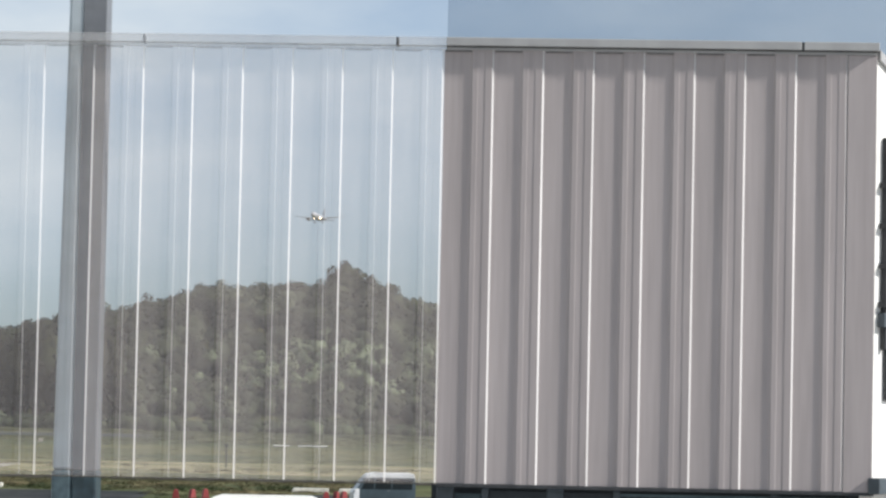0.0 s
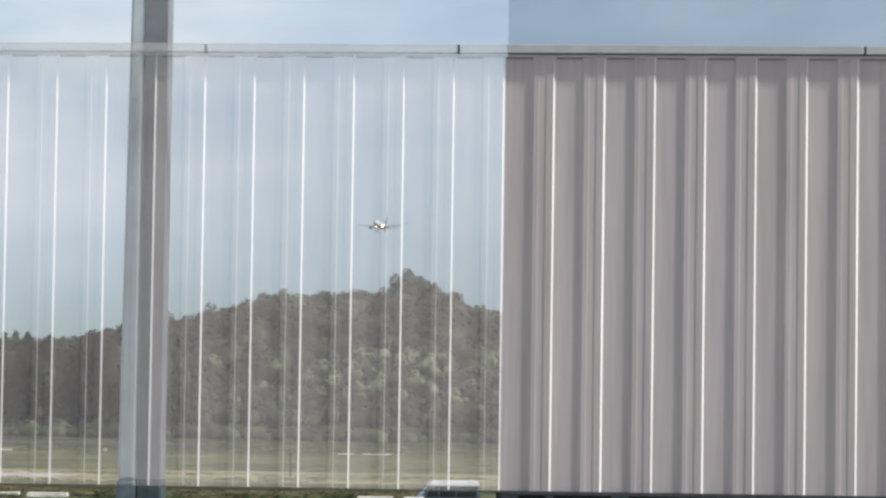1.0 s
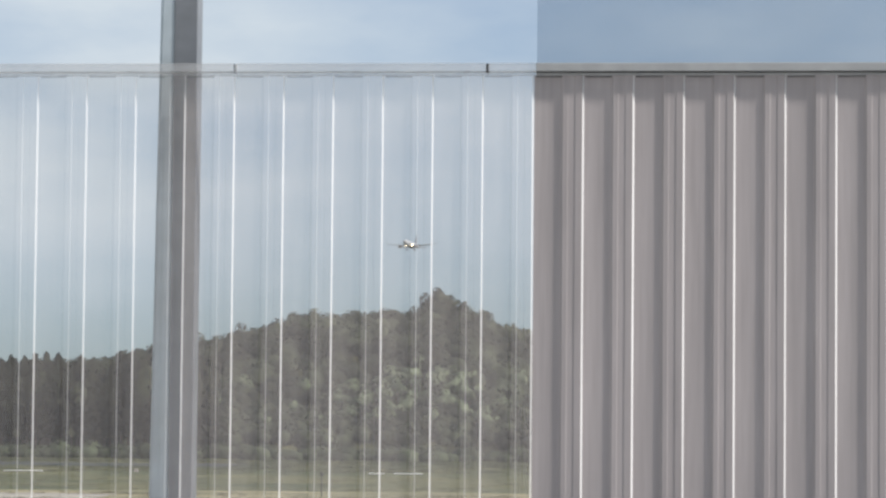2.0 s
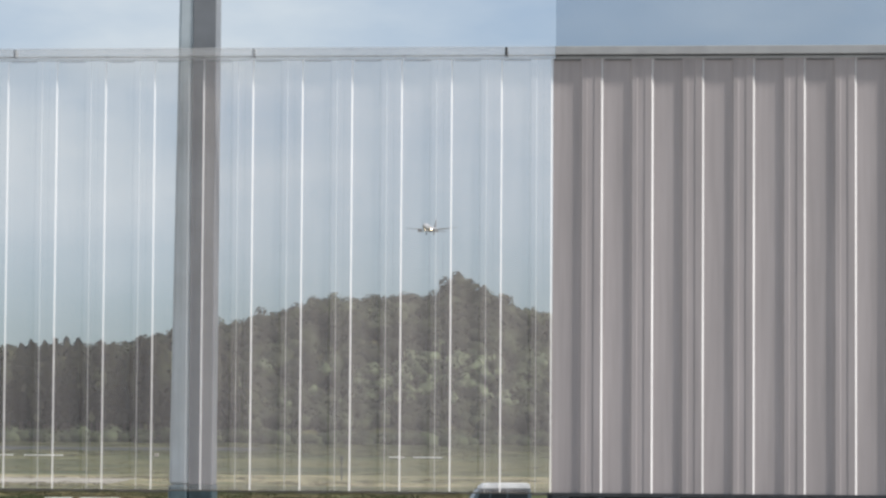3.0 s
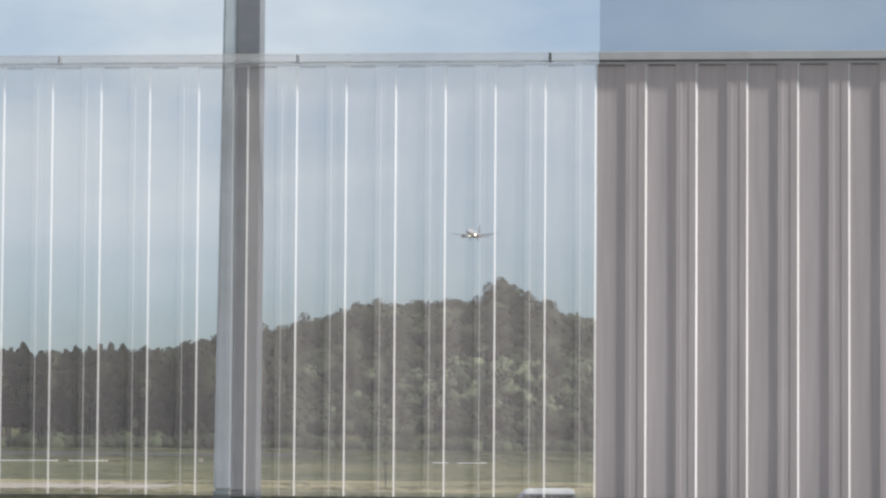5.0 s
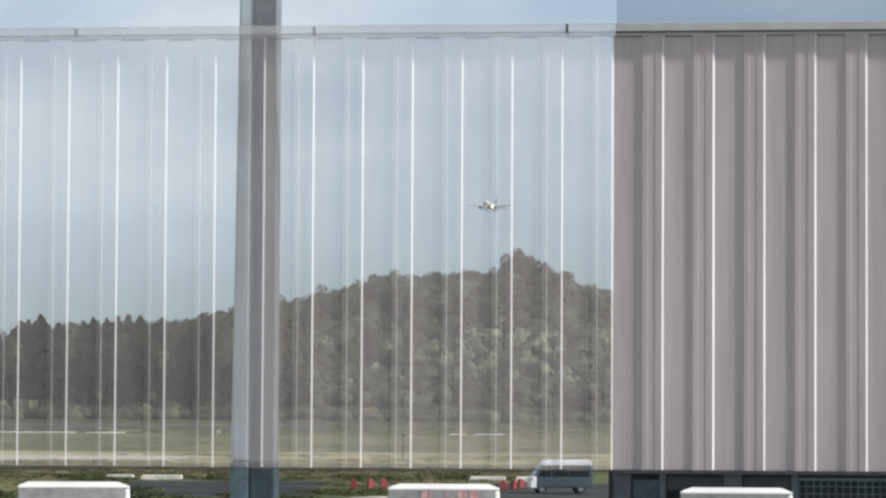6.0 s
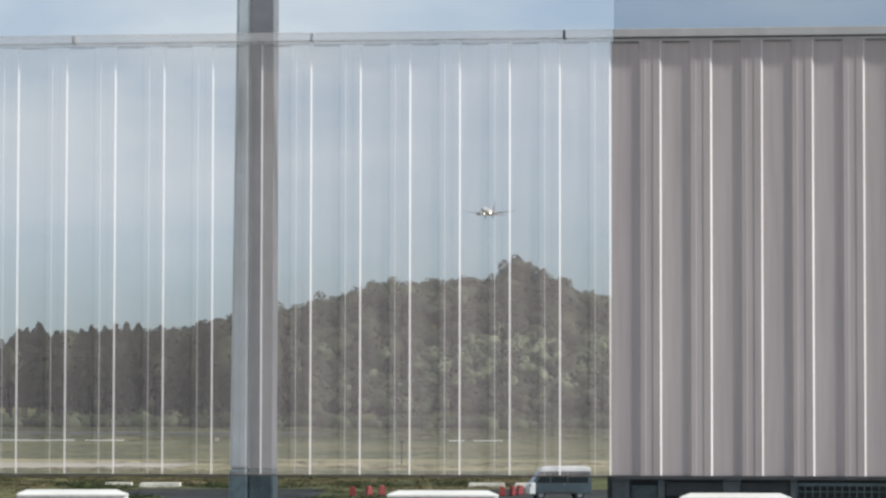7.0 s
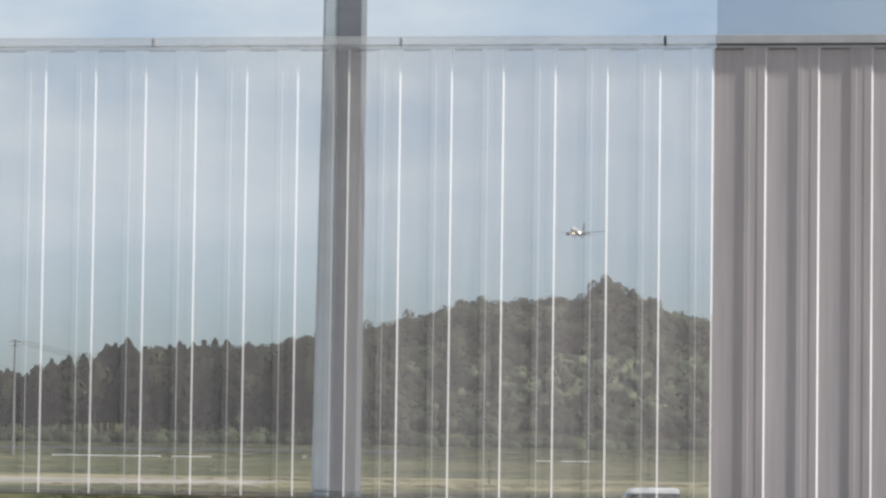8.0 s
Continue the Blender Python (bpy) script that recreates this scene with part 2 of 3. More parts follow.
# ---- mesh helpers ----
def solid(name, bm, material, smooth=False):
    me = bpy.data.meshes.new(name)
    bmesh.ops.recalc_face_normals(bm, faces=bm.faces)
    bm.to_mesh(me)
    bm.free()
    for m in material if isinstance(material, (list, tuple)) else (material,):
        me.materials.append(m)
    if smooth:
        for p in me.polygons:
            p.use_smooth = True
    return me


def part(name, bm, material, parent=None, label="", smooth=False, at=None):
    """One bmesh as one mesh object, under a thing or a part."""
    ob = new(name, bm if isinstance(bm, bpy.types.Mesh) else solid(name, bm, material, smooth))
    if parent:
        ob.parent = parent
    if at is not None:
        ob.matrix_basis = at
    if label:
        tagged(ob, label)
    return ob


def thing(name, label, category, at=None, group="", kind=""):
    ob = new(name)
    ob.empty_display_size = 0.2
    if at is not None:
        ob.matrix_basis = at
    return tagged(ob, label, category, group, kind)


def block(x0, x1, y0, y1, z0, z1, bevel=0.0, bm=None, segments=2):
    """A box with rounded edges; added to bm if that is given."""
    made = bmesh.new()
    bmesh.ops.create_cube(made, size=1)
    for v in made.verts:
        v.co = Vector((x0 + (v.co.x + 0.5) * (x1 - x0), y0 + (v.co.y + 0.5) * (y1 - y0), z0 + (v.co.z + 0.5) * (z1 - z0)))
    if bevel:
        bmesh.ops.bevel(made, geom=made.edges[:], offset=bevel, segments=segments, affect="EDGES", profile=0.5)
    if bm is None:
        return made
    tmp = bpy.data.meshes.new("tmp")
    made.to_mesh(tmp)
    made.free()
    bm.from_mesh(tmp)
    bpy.data.meshes.remove(tmp)
    return bm


def lathe(profile, steps=20, axis="Z"):
    """A body of revolution from (radius, height) pairs."""
    bm = bmesh.new()
    rings = []
    for r, h in profile:
        ring = []
        for i in range(steps):
            a = 2 * math.pi * i / steps
            c, s = r * math.cos(a), r * math.sin(a)
            ring.append(bm.verts.new((c, s, h) if axis == "Z" else (c, h, s) if axis == "Y" else (h, c, s)))
        rings.append(ring)
    for a, b in zip(rings, rings[1:]):
        for i in range(steps):
            bm.faces.new((a[i], a[(i + 1) % steps], b[(i + 1) % steps], b[i]))
    bm.faces.new(rings[0])
    bm.faces.new(rings[-1])
    return bm


def prism(outline, y0, y1, bevel=0.0):
    """A closed outline in x and z, drawn out from y0 to y1."""
    bm = bmesh.new()
    a = [bm.verts.new((x, y0, z)) for x, z in outline]
    b = [bm.verts.new((x, y1, z)) for x, z in outline]
    bm.faces.new(a)
    bm.faces.new(b[::-1])
    for i in range(len(a)):
        j = (i + 1) % len(a)
        bm.faces.new((a[i], b[i], b[j], a[j]))
    if bevel:
        bmesh.ops.bevel(bm, geom=bm.edges[:], offset=bevel, segments=2, affect="EDGES", profile=0.5)
    return bm


def smoothstep(a, b, v):
    t = np.clip((v - a) / (b - a), 0, 1)
    return t * t * (3 - 2 * t)


# ---- ground: terrace, bank, airfield, wooded hill ----
FIELD = -3.85
CREST_X = (-400, -220, -150, -100, -62, -50, -38, -31, -22, -15.5, -7, 2, 9, 14.5, 18, 22, 30, 45, 90, 200, 400)
CREST_Z = (3, 4, 6, 10, 13, 15.8, 17, 19.4, 21.2, 23.5, 23.4, 24.7, 24.2, 27, 25.8, 24.4, 21.0, 20, 17, 8, 3)


def lie(x, y):
    """Height of the ground."""
    x, y = np.asarray(x, float), np.asarray(y, float)
    base = FIELD * smoothstep(44, 60, y) + 3.45 * np.clip((y - 390) / 250, 0, 1.6) ** 1.8
    hill = np.interp(x * 720 / np.maximum(y, 300), CREST_X, CREST_Z) * smoothstep(638, 725, y)
    return base + hill * (1 - 0.7 * smoothstep(1000, 2500, y))


def sheet(name, xs, ys, material, lift=0.0):
    X, Y = np.meshgrid(np.asarray(xs, float), np.asarray(ys, float))
    Z = lie(X, Y) + lift
    n, m = X.shape
    verts = np.stack([X, Y, Z], -1).reshape(-1, 3)
    i = np.arange(n * m).reshape(n, m)
    faces = np.stack([i[:-1, :-1], i[:-1, 1:], i[1:, 1:], i[1:, :-1]], -1).reshape(-1, 4)
    me = bpy.data.meshes.new(name)
    me.from_pydata(verts.tolist(), [], faces.tolist())
    me.materials.append(material)
    for p in me.polygons:
        p.use_smooth = True
    return new(name, me)


xs = np.concatenate([np.linspace(-3500, -300, 12), np.linspace(-260, 260, 131), np.linspace(300, 3500, 12)])
ys = np.concatenate([np.linspace(-800, -30, 8), np.linspace(-20, 40, 7), np.linspace(43, 62, 20), np.linspace(70, 630, 80),
                     np.linspace(635, 800, 56), np.linspace(820, 4200, 20)])
tagged(sheet("ground", xs, ys, GRASS), "dry green airfield grass running to a wooded hill", "ground", kind="structure")
wide = np.linspace(-230, 230, 93)
tagged(sheet("terrace", np.linspace(-40, 40, 21), np.linspace(-30, 42.5, 25), PAVE, 0.02), "pale grey concrete terrace in front of the screen wall", "pavement", kind="structure")
tagged(sheet("road", np.linspace(1.2, 230, 40), np.linspace(196, 236, 6), ASPHALT, 0.03), "dark grey asphalt service road across the airfield", "road", kind="structure")
tagged(sheet("road_west", np.linspace(-23, -9, 8), np.linspace(196, 236, 6), ASPHALT, 0.03), "dark grey worn asphalt patch in the grass", "road", kind="structure")
tagged(sheet("verge", wide, np.linspace(279, 290, 4), SOIL, 0.03), "dark bare soil strip beside the grass", "ground", kind="structure")
tagged(sheet("dry_strip", wide, np.linspace(312, 392, 12), DRY, 0.03), "pale dry grass strip along the airfield", "ground", kind="structure")
tagged(sheet("gravel_path", np.linspace(-230, -28, 60), np.linspace(322, 362, 6), GRAVEL, 0.06), "pale beige gravel path through dry grass", "path", kind="structure")
tagged(sheet("far_road", np.linspace(-230, -22, 53), np.linspace(564, 584, 6), FAR_ROAD, 0.03), "pale grey perimeter road below the wooded hill", "road", kind="structure")


# ---- screen wall: corrugated sheets on posts ----
WALL = pose(0, 32.384, 0, 0, 0, -6.245)
RIB, PITCH, LOW, HIGH = 1.077, 0.5, 1.0, 5.306
FIRST, LAST, JOIN = -17, 9, 1


def profile_mesh(name, materials):
    """One sheet of cladding, a rib wide: a flat pan and a double-crowned rib, 5 mm thick."""
    line = ((0.0, 0.0), (0.012, 0.001), (0.06, 0.0034), (0.13, 0.0046), (0.20, 0.0034), (0.256, 0.0012), (0.266, -0.001), (0.284, -0.0155), (0.290, -0.0163), (0.334, -0.0163),
            (0.341, -0.0138), (0.404, -0.0134), (0.4120, -0.0176), (0.420, -0.0180), (0.473, -0.0195), (0.4808, -0.0180), (0.4955, -0.0015), (0.5, 0.0))
    levels = (LOW, LOW + 0.5, 2.4, 3.8, HIGH - 0.5, HIGH)
    bm = bmesh.new()
    rows = []
    for off in (0.0, 0.005):
        rows.append([[bm.verts.new((x, y + off, z)) for x, y in line] for z in levels])
    for side, grid in enumerate(rows):
        for lo, hi in zip(grid, grid[1:]):
            for i in range(len(line) - 1):
                f = bm.faces.new((lo[i], lo[i + 1], hi[i + 1], hi[i]) if side == 0 else (lo[i], hi[i], hi[i + 1], lo[i + 1]))
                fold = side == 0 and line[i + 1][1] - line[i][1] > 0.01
                minor_fold = side == 0 and abs(line[i][0] - 0.334) < 0.001
                # Fold faces take paler materials that paint the rib highlights.
                f.material_index = 2 if fold else 3 if minor_fold else side
    for k in (0, -1):
        for i in range(len(line) - 1):
            f = bm.faces.new((rows[0][k][i], rows[1][k][i], rows[1][k][i + 1], rows[0][k][i + 1]))
            f.material_index = 1
    me = bpy.data.meshes.new(name)
    bm.to_mesh(me)
    bm.free()
    for m in materials:
        me.materials.append(m)
    return me


screen_wall = thing("wall_screen", "tall corrugated screen wall, translucent beside mauve-grey painted steel sheets", "wall", WALL, kind="structure")
clear_sheet = profile_mesh("sheet_clear", (FILM, CLEAR, FOLD, MINOR_GLINT))
dim_sheet = profile_mesh("sheet_dim", (FILM_DIM, CLEAR, FOLD_DIM, MINOR_GLINT))
steel_sheet = profile_mesh("sheet_steel", (STEEL, STEEL, FOLD_SHINE, STEEL))
for k in range(FIRST, LAST + 1):
    translucent = k <= JOIN
    ob = part("panel", steel_sheet if not translucent else clear_sheet if k > -6 else dim_sheet, None, screen_wall,
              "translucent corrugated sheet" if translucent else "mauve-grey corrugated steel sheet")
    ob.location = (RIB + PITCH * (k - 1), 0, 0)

END_U = 5.86
LEFT_U = RIB + PITCH * (FIRST - 1)
JOINTS = (LEFT_U - 0.05, -6.3, -3.866, -1.432, 1.110)
SPLIT = RIB + PITCH * JOIN
for a, b in (*zip(JOINTS, JOINTS[1:]), (1.110, SPLIT + 0.02)):
    part("coping", block(a + 0.012, b - (0.012 if b < 1.2 else 0), -0.085, 0.09, 5.342, 5.424, 0.006), COPING_CLEAR, screen_wall, "translucent pale folded coping")
    # Lip added under the coping so its shadow falls on the sheet tops.
    part("shading_lip", block(a + 0.012, b - (0.012 if b < 1.2 else 0), -0.085, 0.02, 5.3380, 5.3415), LIP, screen_wall, "thin lip added to shade the sheet tops")
for a, b in ((SPLIT + 0.021, 5.126), (5.126, END_U + 0.03)):
    part("coping", block(a + (0.012 if a > 2 else 0), b - 0.012, -0.085, 0.09, 5.341, 5.424, 0.006), COPING, screen_wall, "pale grey folded steel coping")
for u in (-6.3, -3.866, -1.432, 1.110, 5.126):
    part("joint_plate", block(u - (0.0115 if u > 1 else 0.006), u + (0.0115 if u > 1 else 0.006), -0.081, 0.08, 5.334, 5.418), SHADOW_GAP if u > 1 else GREY_JOINT, screen_wall, "dark coping joint")
# Dark strip paints the shaded gap line beneath the coping.
part("coping_gap_strip", block(SPLIT + 0.021, END_U, -0.038, 0.06, 5.331, 5.3405), SHADOW_GAP, screen_wall, "thin dark strip painted as the shaded gap under the coping")
for a, b, m in ((LEFT_U, SPLIT + 0.02, COPING_CLEAR), (SPLIT + 0.021, END_U, COPING)):
    part("top_flashing", block(a, b, -0.028, 0.03, 5.304, 5.3305, 0.003), m, screen_wall, "narrow flashing strip")
part("bottom_rail", block(LEFT_U, SPLIT, -0.012, 0.03, 0.984, 0.997, 0.003), RAIL_BROWN, screen_wall, "thin dull brown bottom rail")
part("bottom_rail", block(SPLIT + 0.001, END_U + 0.02, -0.02, 0.05, 0.962, 0.997, 0.004), SHADOW_GAP, screen_wall, "dark bottom rail")
for u in (RIB + PITCH * LAST - 0.002,):
    part("corner_trim", block(u, END_U, -0.019, 0.10, LOW - 0.02, 5.302, 0.006), STEEL, screen_wall, "flat mauve-grey corner trim")

# Dark strips paint the shade in the open gaps under the flashing.
for k in range(FIRST, LAST + 1):
    u = RIB + PITCH * (k - 1)
    part("valley_shade", block(u + 0.012, u + 0.275, -0.012, -0.003, 5.287, 5.3025), GAP_SHADE_PALE if k <= JOIN else GAP_SHADE, screen_wall, "thin dark strip painted as the shaded gap")

part("support_post", block(-7.7, -7.5, 0.05, 0.25, 0.02, 5.2, 0.01), FRAME, screen_wall, "grey steel support post")
part("tag", block(3.02, 3.04, -0.014, 0.004, 1.34, 1.365, 0.003), LIT_WALL, screen_wall, "tiny pale tag")

# dark plinth, posts and mesh grilles below the steel sheets
part("plinth_backing", block(1.50, END_U, 0.55, 0.62, 0.02, 0.99), DARK, screen_wall, "dark recessed plinth panel")
for u, w in ((1.58, 0.17), (2.03, 0.065), (3.33, 0.065), (4.88, 0.065)):
    part("plinth_post", block(u, u + w, 0.06, 0.16, 0.02, 0.953, 0.006), FRAME, screen_wall, "slim blue-grey steel post")
part("plinth_cabinet", block(2.67, 2.84, 0.07, 0.30, 0.02, 0.955, 0.01), FRAME, screen_wall, "dull grey cabinet in the recess")
part("plinth_panel", block(1.76, 2.025, 0.12, 0.15, 0.02, 0.9, 0.004), TEAL, screen_wall, "dark teal panel")
part("plinth_lintel", block(2.10, 3.32, 0.1, 0.14, 0.80, 0.93, 0.004), DARK, screen_wall)
for a, b in ((3.40, 4.875), (4.95, 5.84)):
    grille = part("grille", block(a, b, 0.098, 0.106, 0.90, 0.93), MESH, screen_wall, "square galvanised mesh grille")
    for i in range(int((b - a) / 0.072)):
        part("wire", block(a + 0.072 * i, a + 0.072 * i + 0.011, 0.10, 0.108, 0.1, 0.90), MESH, grille)
    for j in range(11):
        part("wire", block(a, b, 0.11, 0.118, 0.12 + 0.072 * j, 0.13 + 0.072 * j), MESH, grille)

# angled end of the building behind the corner
end = thing("wall_end", "sunlit white end wall beside the corner of the screen", "wall", WALL @ pose(END_U + 0.005, 0.02, 0, 0, 0, 52), kind="structure")
part("wall", prism(((0, 0.6), (3, 0.6), (3, 3.6), (0, 5.26)), 0.0, 0.15), LIT_WALL, end)
part("verge_trim", prism(((0, 5.262), (3, 3.602), (3, 3.70), (0, 5.36)), -0.04, 0.19), COPING, end, "grey sloping verge trim")
part("window", block(0.16, 2.2, -0.05, -0.005, 1.9, 4.35, 0.01), CARGLASS, end, "dark tall window")
part("window_band", block(0.05, 2.4, -0.09, -0.004, 2.62, 2.76, 0.01), FRAME, end, "grey horizontal band")
part("drain_pipe", block(0.10, 0.145, -0.07, -0.005, 2.4, 4.5, 0.01), SHADOW_GAP, end, "dark down pipe")
for z in (4.0, 3.6, 3.2, 2.82):
    part("bracket", block(0.06, 0.15, -0.1, -0.004, z, z + 0.05), SHADOW_GAP, end)
part("sill", block(-0.08, 2.4, -0.14, -0.004, 0.98, 1.14, 0.01), FRAME, end, "grey sill beam")

# tall post behind the sheets, and a tinted pane added to darken the sky
post = thing("steel_post", "tall blue-grey steel post with dark teal foot behind translucent sheets", "post", WALL)
# Two colours paint the post's shading: lighter left half, darker right half.
shaft = prism(((-2.29, 1.05), (-2.075, 1.05), (-2.075, 7.4), (-2.22, 7.4)), 0.20, 0.46, 0.03)
part("light_half", shaft, BLUEGREY, post, "pale blue-grey left half of the post, painted lighter")
part("dark_half", block(-2.09, -1.852, 0.192, 0.50, 1.05, 7.4, 0.008), MAUVE, post, "mauve-grey right half of the post, painted darker")
# Lower end painted darker, standing in for the dim view below the sheets.
part("foot", block(-2.089, -1.845, 0.178, 0.52, 0.02, 1.048, 0.02), TEAL, post, "lower end of the post, painted dark teal for its dimness")
part("foot_light_half", block(-2.295, -2.091, 0.18, 0.50, 0.02, 1.048, 0.03), TEAL_PALE, post, "lower end of the post, left half painted lighter teal")

pane = thing("glass_screen", "tall tinted pane added to darken the sky above the steel sheets", "glass pane", WALL, kind="structure")
part("pane", block(1.56, 9.0, 0.70, 0.712, 0.7, 8.0), TINT, pane).visible_shadow = False

# white-topped blocks in front of the wall
def top_block(at, marks):
    ob = thing("concrete_block", "large white-topped concrete block with painted red ghost images" if marks else "large white-topped grey concrete block on the terrace",
               "concrete block", at, group="blocks before the screen wall")
    part("body", prism(((0.0, 0.0), (0.94, 0.0), (0.94, 0.852), (0.0, 0.852)), 0.0, 1.5, 0.012), BLOCKGREY, ob)
    lid = block(0.0, 0.995, -0.004, 1.55, 0.846, 0.87, 0.010)
    for v in lid.verts:
        if v.co.y > 0.7:
            v.co.x = 0.5 + (v.co.x - 0.5) * 0.86
    part("top", lid, WHITE, ob, "bright white painted top")
    # White strip paints the sunlight on the right corner.
    part("sunlit_corner", block(0.9405, 0.995, -0.003, 0.10, 0.0, 0.845, 0.02), WHITE, ob, "white strip painted as a sunlit corner")
    if marks:
        # Bars paint the ghost image of red barriers overlaid on the block.
        for x, w in ((0.30, 0.05), (0.37, 0.015), (0.52, 0.02), (0.62, 0.05), (0.68, 0.02), (0.73, 0.07)):
            part("mark", block(x, x + w, -0.004, 0.02, 0.60, 0.84), GHOST_RED, ob, "painted ghost image of a red barrier")
    return ob


top_block(pose(-3.885, 29.0, 0.02, 0, 0, 7), False)
top_block(pose(-0.59, 29.0, 0.02), True)
top_block(pose(2.01, 29.0, 0.0, 0, 0, -5), False)
top_block(pose(4.58, 29.0, 0.0, 0, 0, -9), False)


# ---- airfield: van, barriers, slabs, rail, poles ----
def van():
    ob = thing("van", "silver-blue van with a white roof and nose on the service road", "van", pose(4.8, 208, FIELD + 0.03, 0, 0, 8) @ Matrix.Diagonal((0.97, 1, 1.11, 1)))
    side = ((0.0, 0.35), (0.0, 0.80), (0.10, 0.95), (0.28, 1.08), (0.70, 1.62), (4.05, 1.62), (4.08, 1.0), (4.08, 0.35))
    part("body", prism(side, -0.8, 0.8, 0.03), SILVER, ob)
    part("roof", prism(((0.70, 1.622), (0.80, 1.75), (1.02, 1.87), (1.40, 1.92), (3.80, 1.92), (3.98, 1.85), (4.04, 1.622)), -0.78, 0.78, 0.04), CARWHITE, ob, "white roof")
    for x in (1.4, 2.2, 3.0):
        part("roof_rib", block(x, x + 0.08, -0.6, 0.6, 1.915, 1.935, 0.005), CARWHITE, ob)
    part("nose", prism(((-0.06, 0.32), (-0.06, 0.78), (0.06, 0.98), (0.34, 1.0), (0.34, 0.32)), -0.82, 0.82, 0.04), CARWHITE, ob, "white nose panel")
    part("windscreen", prism(((0.20, 1.03), (0.64, 1.60), (0.72, 1.58), (0.30, 1.03)), -0.74, 0.74), CARGLASS, ob)
    for a, b in ((0.72, 1.30), (1.36, 2.45), (2.51, 3.85)):
        part("side_window", prism(((a - (0.26 if a < 1 else 0), 0.98), (b, 0.98), (b, 1.58), (a + 0.06, 1.58)), -0.815, -0.79), CARGLASS, ob)
    part("sill_trim", block(0.9, 3.0, -0.82, -0.79, 0.34, 0.44, 0.01), RUBBER, ob)
    part("headlight", block(-0.07, 0.12, -0.82, -0.55, 0.72, 0.9, 0.03), RIM, ob)
    part("door_handle", block(2.2, 2.36, -0.84, -0.80, 0.88, 0.91), RIM, ob)
    for x in (0.72, 3.3):
        for y in (-0.74, 0.58):
            tyre = part("wheel", lathe(((0.2, 0.0), (0.30, 0.0), (0.31, 0.03), (0.31, 0.13), (0.30, 0.16), (0.2, 0.16)), 24, "Y"), RUBBER, ob, at=pose(x, y, 0.31))
            part("rim", lathe(((0.03, -0.012), (0.18, -0.01), (0.2, 0.02), (0.2, 0.1)), 20, "Y"), RIM, tyre)
    return ob


van()


def barrier(at):
    ob = thing("traffic_barrier", "small red plastic traffic barrier beside the service road", "traffic barrier", at, group="red traffic barriers")
    part("body", prism(((-0.25, 0.05), (0.25, 0.05), (0.16, 0.52), (0.10, 0.68), (-0.10, 0.68), (-0.16, 0.52)), -0.14, 0.14, 0.03), RED, ob)
    part("base", block(-0.3, 0.3, -0.2, 0.2, 0.0, 0.05, 0.01), RUBBER, ob, "black rubber base")
    return ob


first = barrier(pose(-6.63, 215, FIELD + 0.03))
for x, y, turn in ((-5.58, 216, 40), (-4.76, 218, 20), (3.25, 216, 10), (3.95, 217, 60), (4.5, 219, 30)):
    copy_thing(first, pose(x, y, FIELD + 0.03, 0, 0, turn))

for x, w, y in ((-26.13, 2.2, 242.5), (-23.5, 3.2, 242.2), (0.95, 2.9, 243), (4.42, 1.7, 243.3)):
    slab = thing("concrete_slab", "pale concrete kerb block lying on the roadside grass", "concrete block", pose(x, y, FIELD - 0.02), group="roadside concrete blocks")
    part("body", prism(((0.1, 0.0), (w, 0.0), (w, 0.36), (0.28, 0.36)), 0, 1.1, 0.03), CONCRETE, slab)

for a, b in ((-77.3, -59.9), (-58.2, -52.0), (-0.7, 1.8), (3.2, 7.8)):
    ground_z = float(lie(0, 515))
    rail = thing("guard_rail", "white metal guard rail on posts by the perimeter road", "guard rail", pose(0, 515, ground_z), group="guard rails")
    part("beam", block(a, b, -0.04, 0.04, 0.20, 0.35, 0.02), RAIL, rail)
    for i in range(int((b - a) / 2) + 1):
        part("post", block(a + 0.05 + 2 * i, a + 0.12 + 2 * i, 0.05, 0.12, -0.1, 0.36), POLE, rail)


marker = thing("marker_post", "slim dark marker post standing in the dry grass", "post", pose(-5.6, 356, float(lie(-5.6, 356)) - 0.05))
part("shaft", lathe(((0.07, 0.0), (0.06, 2.3)), 10), SHADOW_GAP, marker)
part("head", block(-0.16, 0.16, -0.1, 0.1, 2.3, 2.7, 0.03), SHADOW_GAP, marker, "small dark box head")
board = thing("marker_board", "small pale buff marker board on two legs in the grass", "marker board", pose(-37.1, 512, float(lie(-37.1, 512)) - 0.05))
part("panel", block(-0.36, 0.36, -0.04, 0.04, 0.25, 0.85, 0.02), GRAVEL, board)
for x in (-0.28, 0.22):
    part("leg", block(x, x + 0.06, -0.03, 0.03, 0.0, 0.25), POLE, board)


def utility_pole(x, y, top):
    z = float(lie(x, y))
    ob = thing("utility_pole", "tall grey utility pole with cross arms in front of the trees", "utility pole", pose(x, y, z - 0.1))
    part("shaft", lathe(((0.24, 0), (0.16, top - z))), POLE, ob)
    for h, w in ((0.35, 1.1), (1.0, 0.8)):
        arm = part("cross_arm", block(-w, w, -0.22, -0.12, top - z - h, top - z - h + 0.14), POLE, ob)
        for s in (-0.9, -0.4, 0.4, 0.9):
            part("insulator", lathe(((0.05, 0), (0.08, 0.06), (0.08, 0.12), (0.05, 0.2))), RAIL, arm, at=pose(s * w, -0.17, top - z - h + 0.14))
    return ob


utility_pole(-84.3, 520, 15.8)
utility_pole(-66, 654, 14.0)
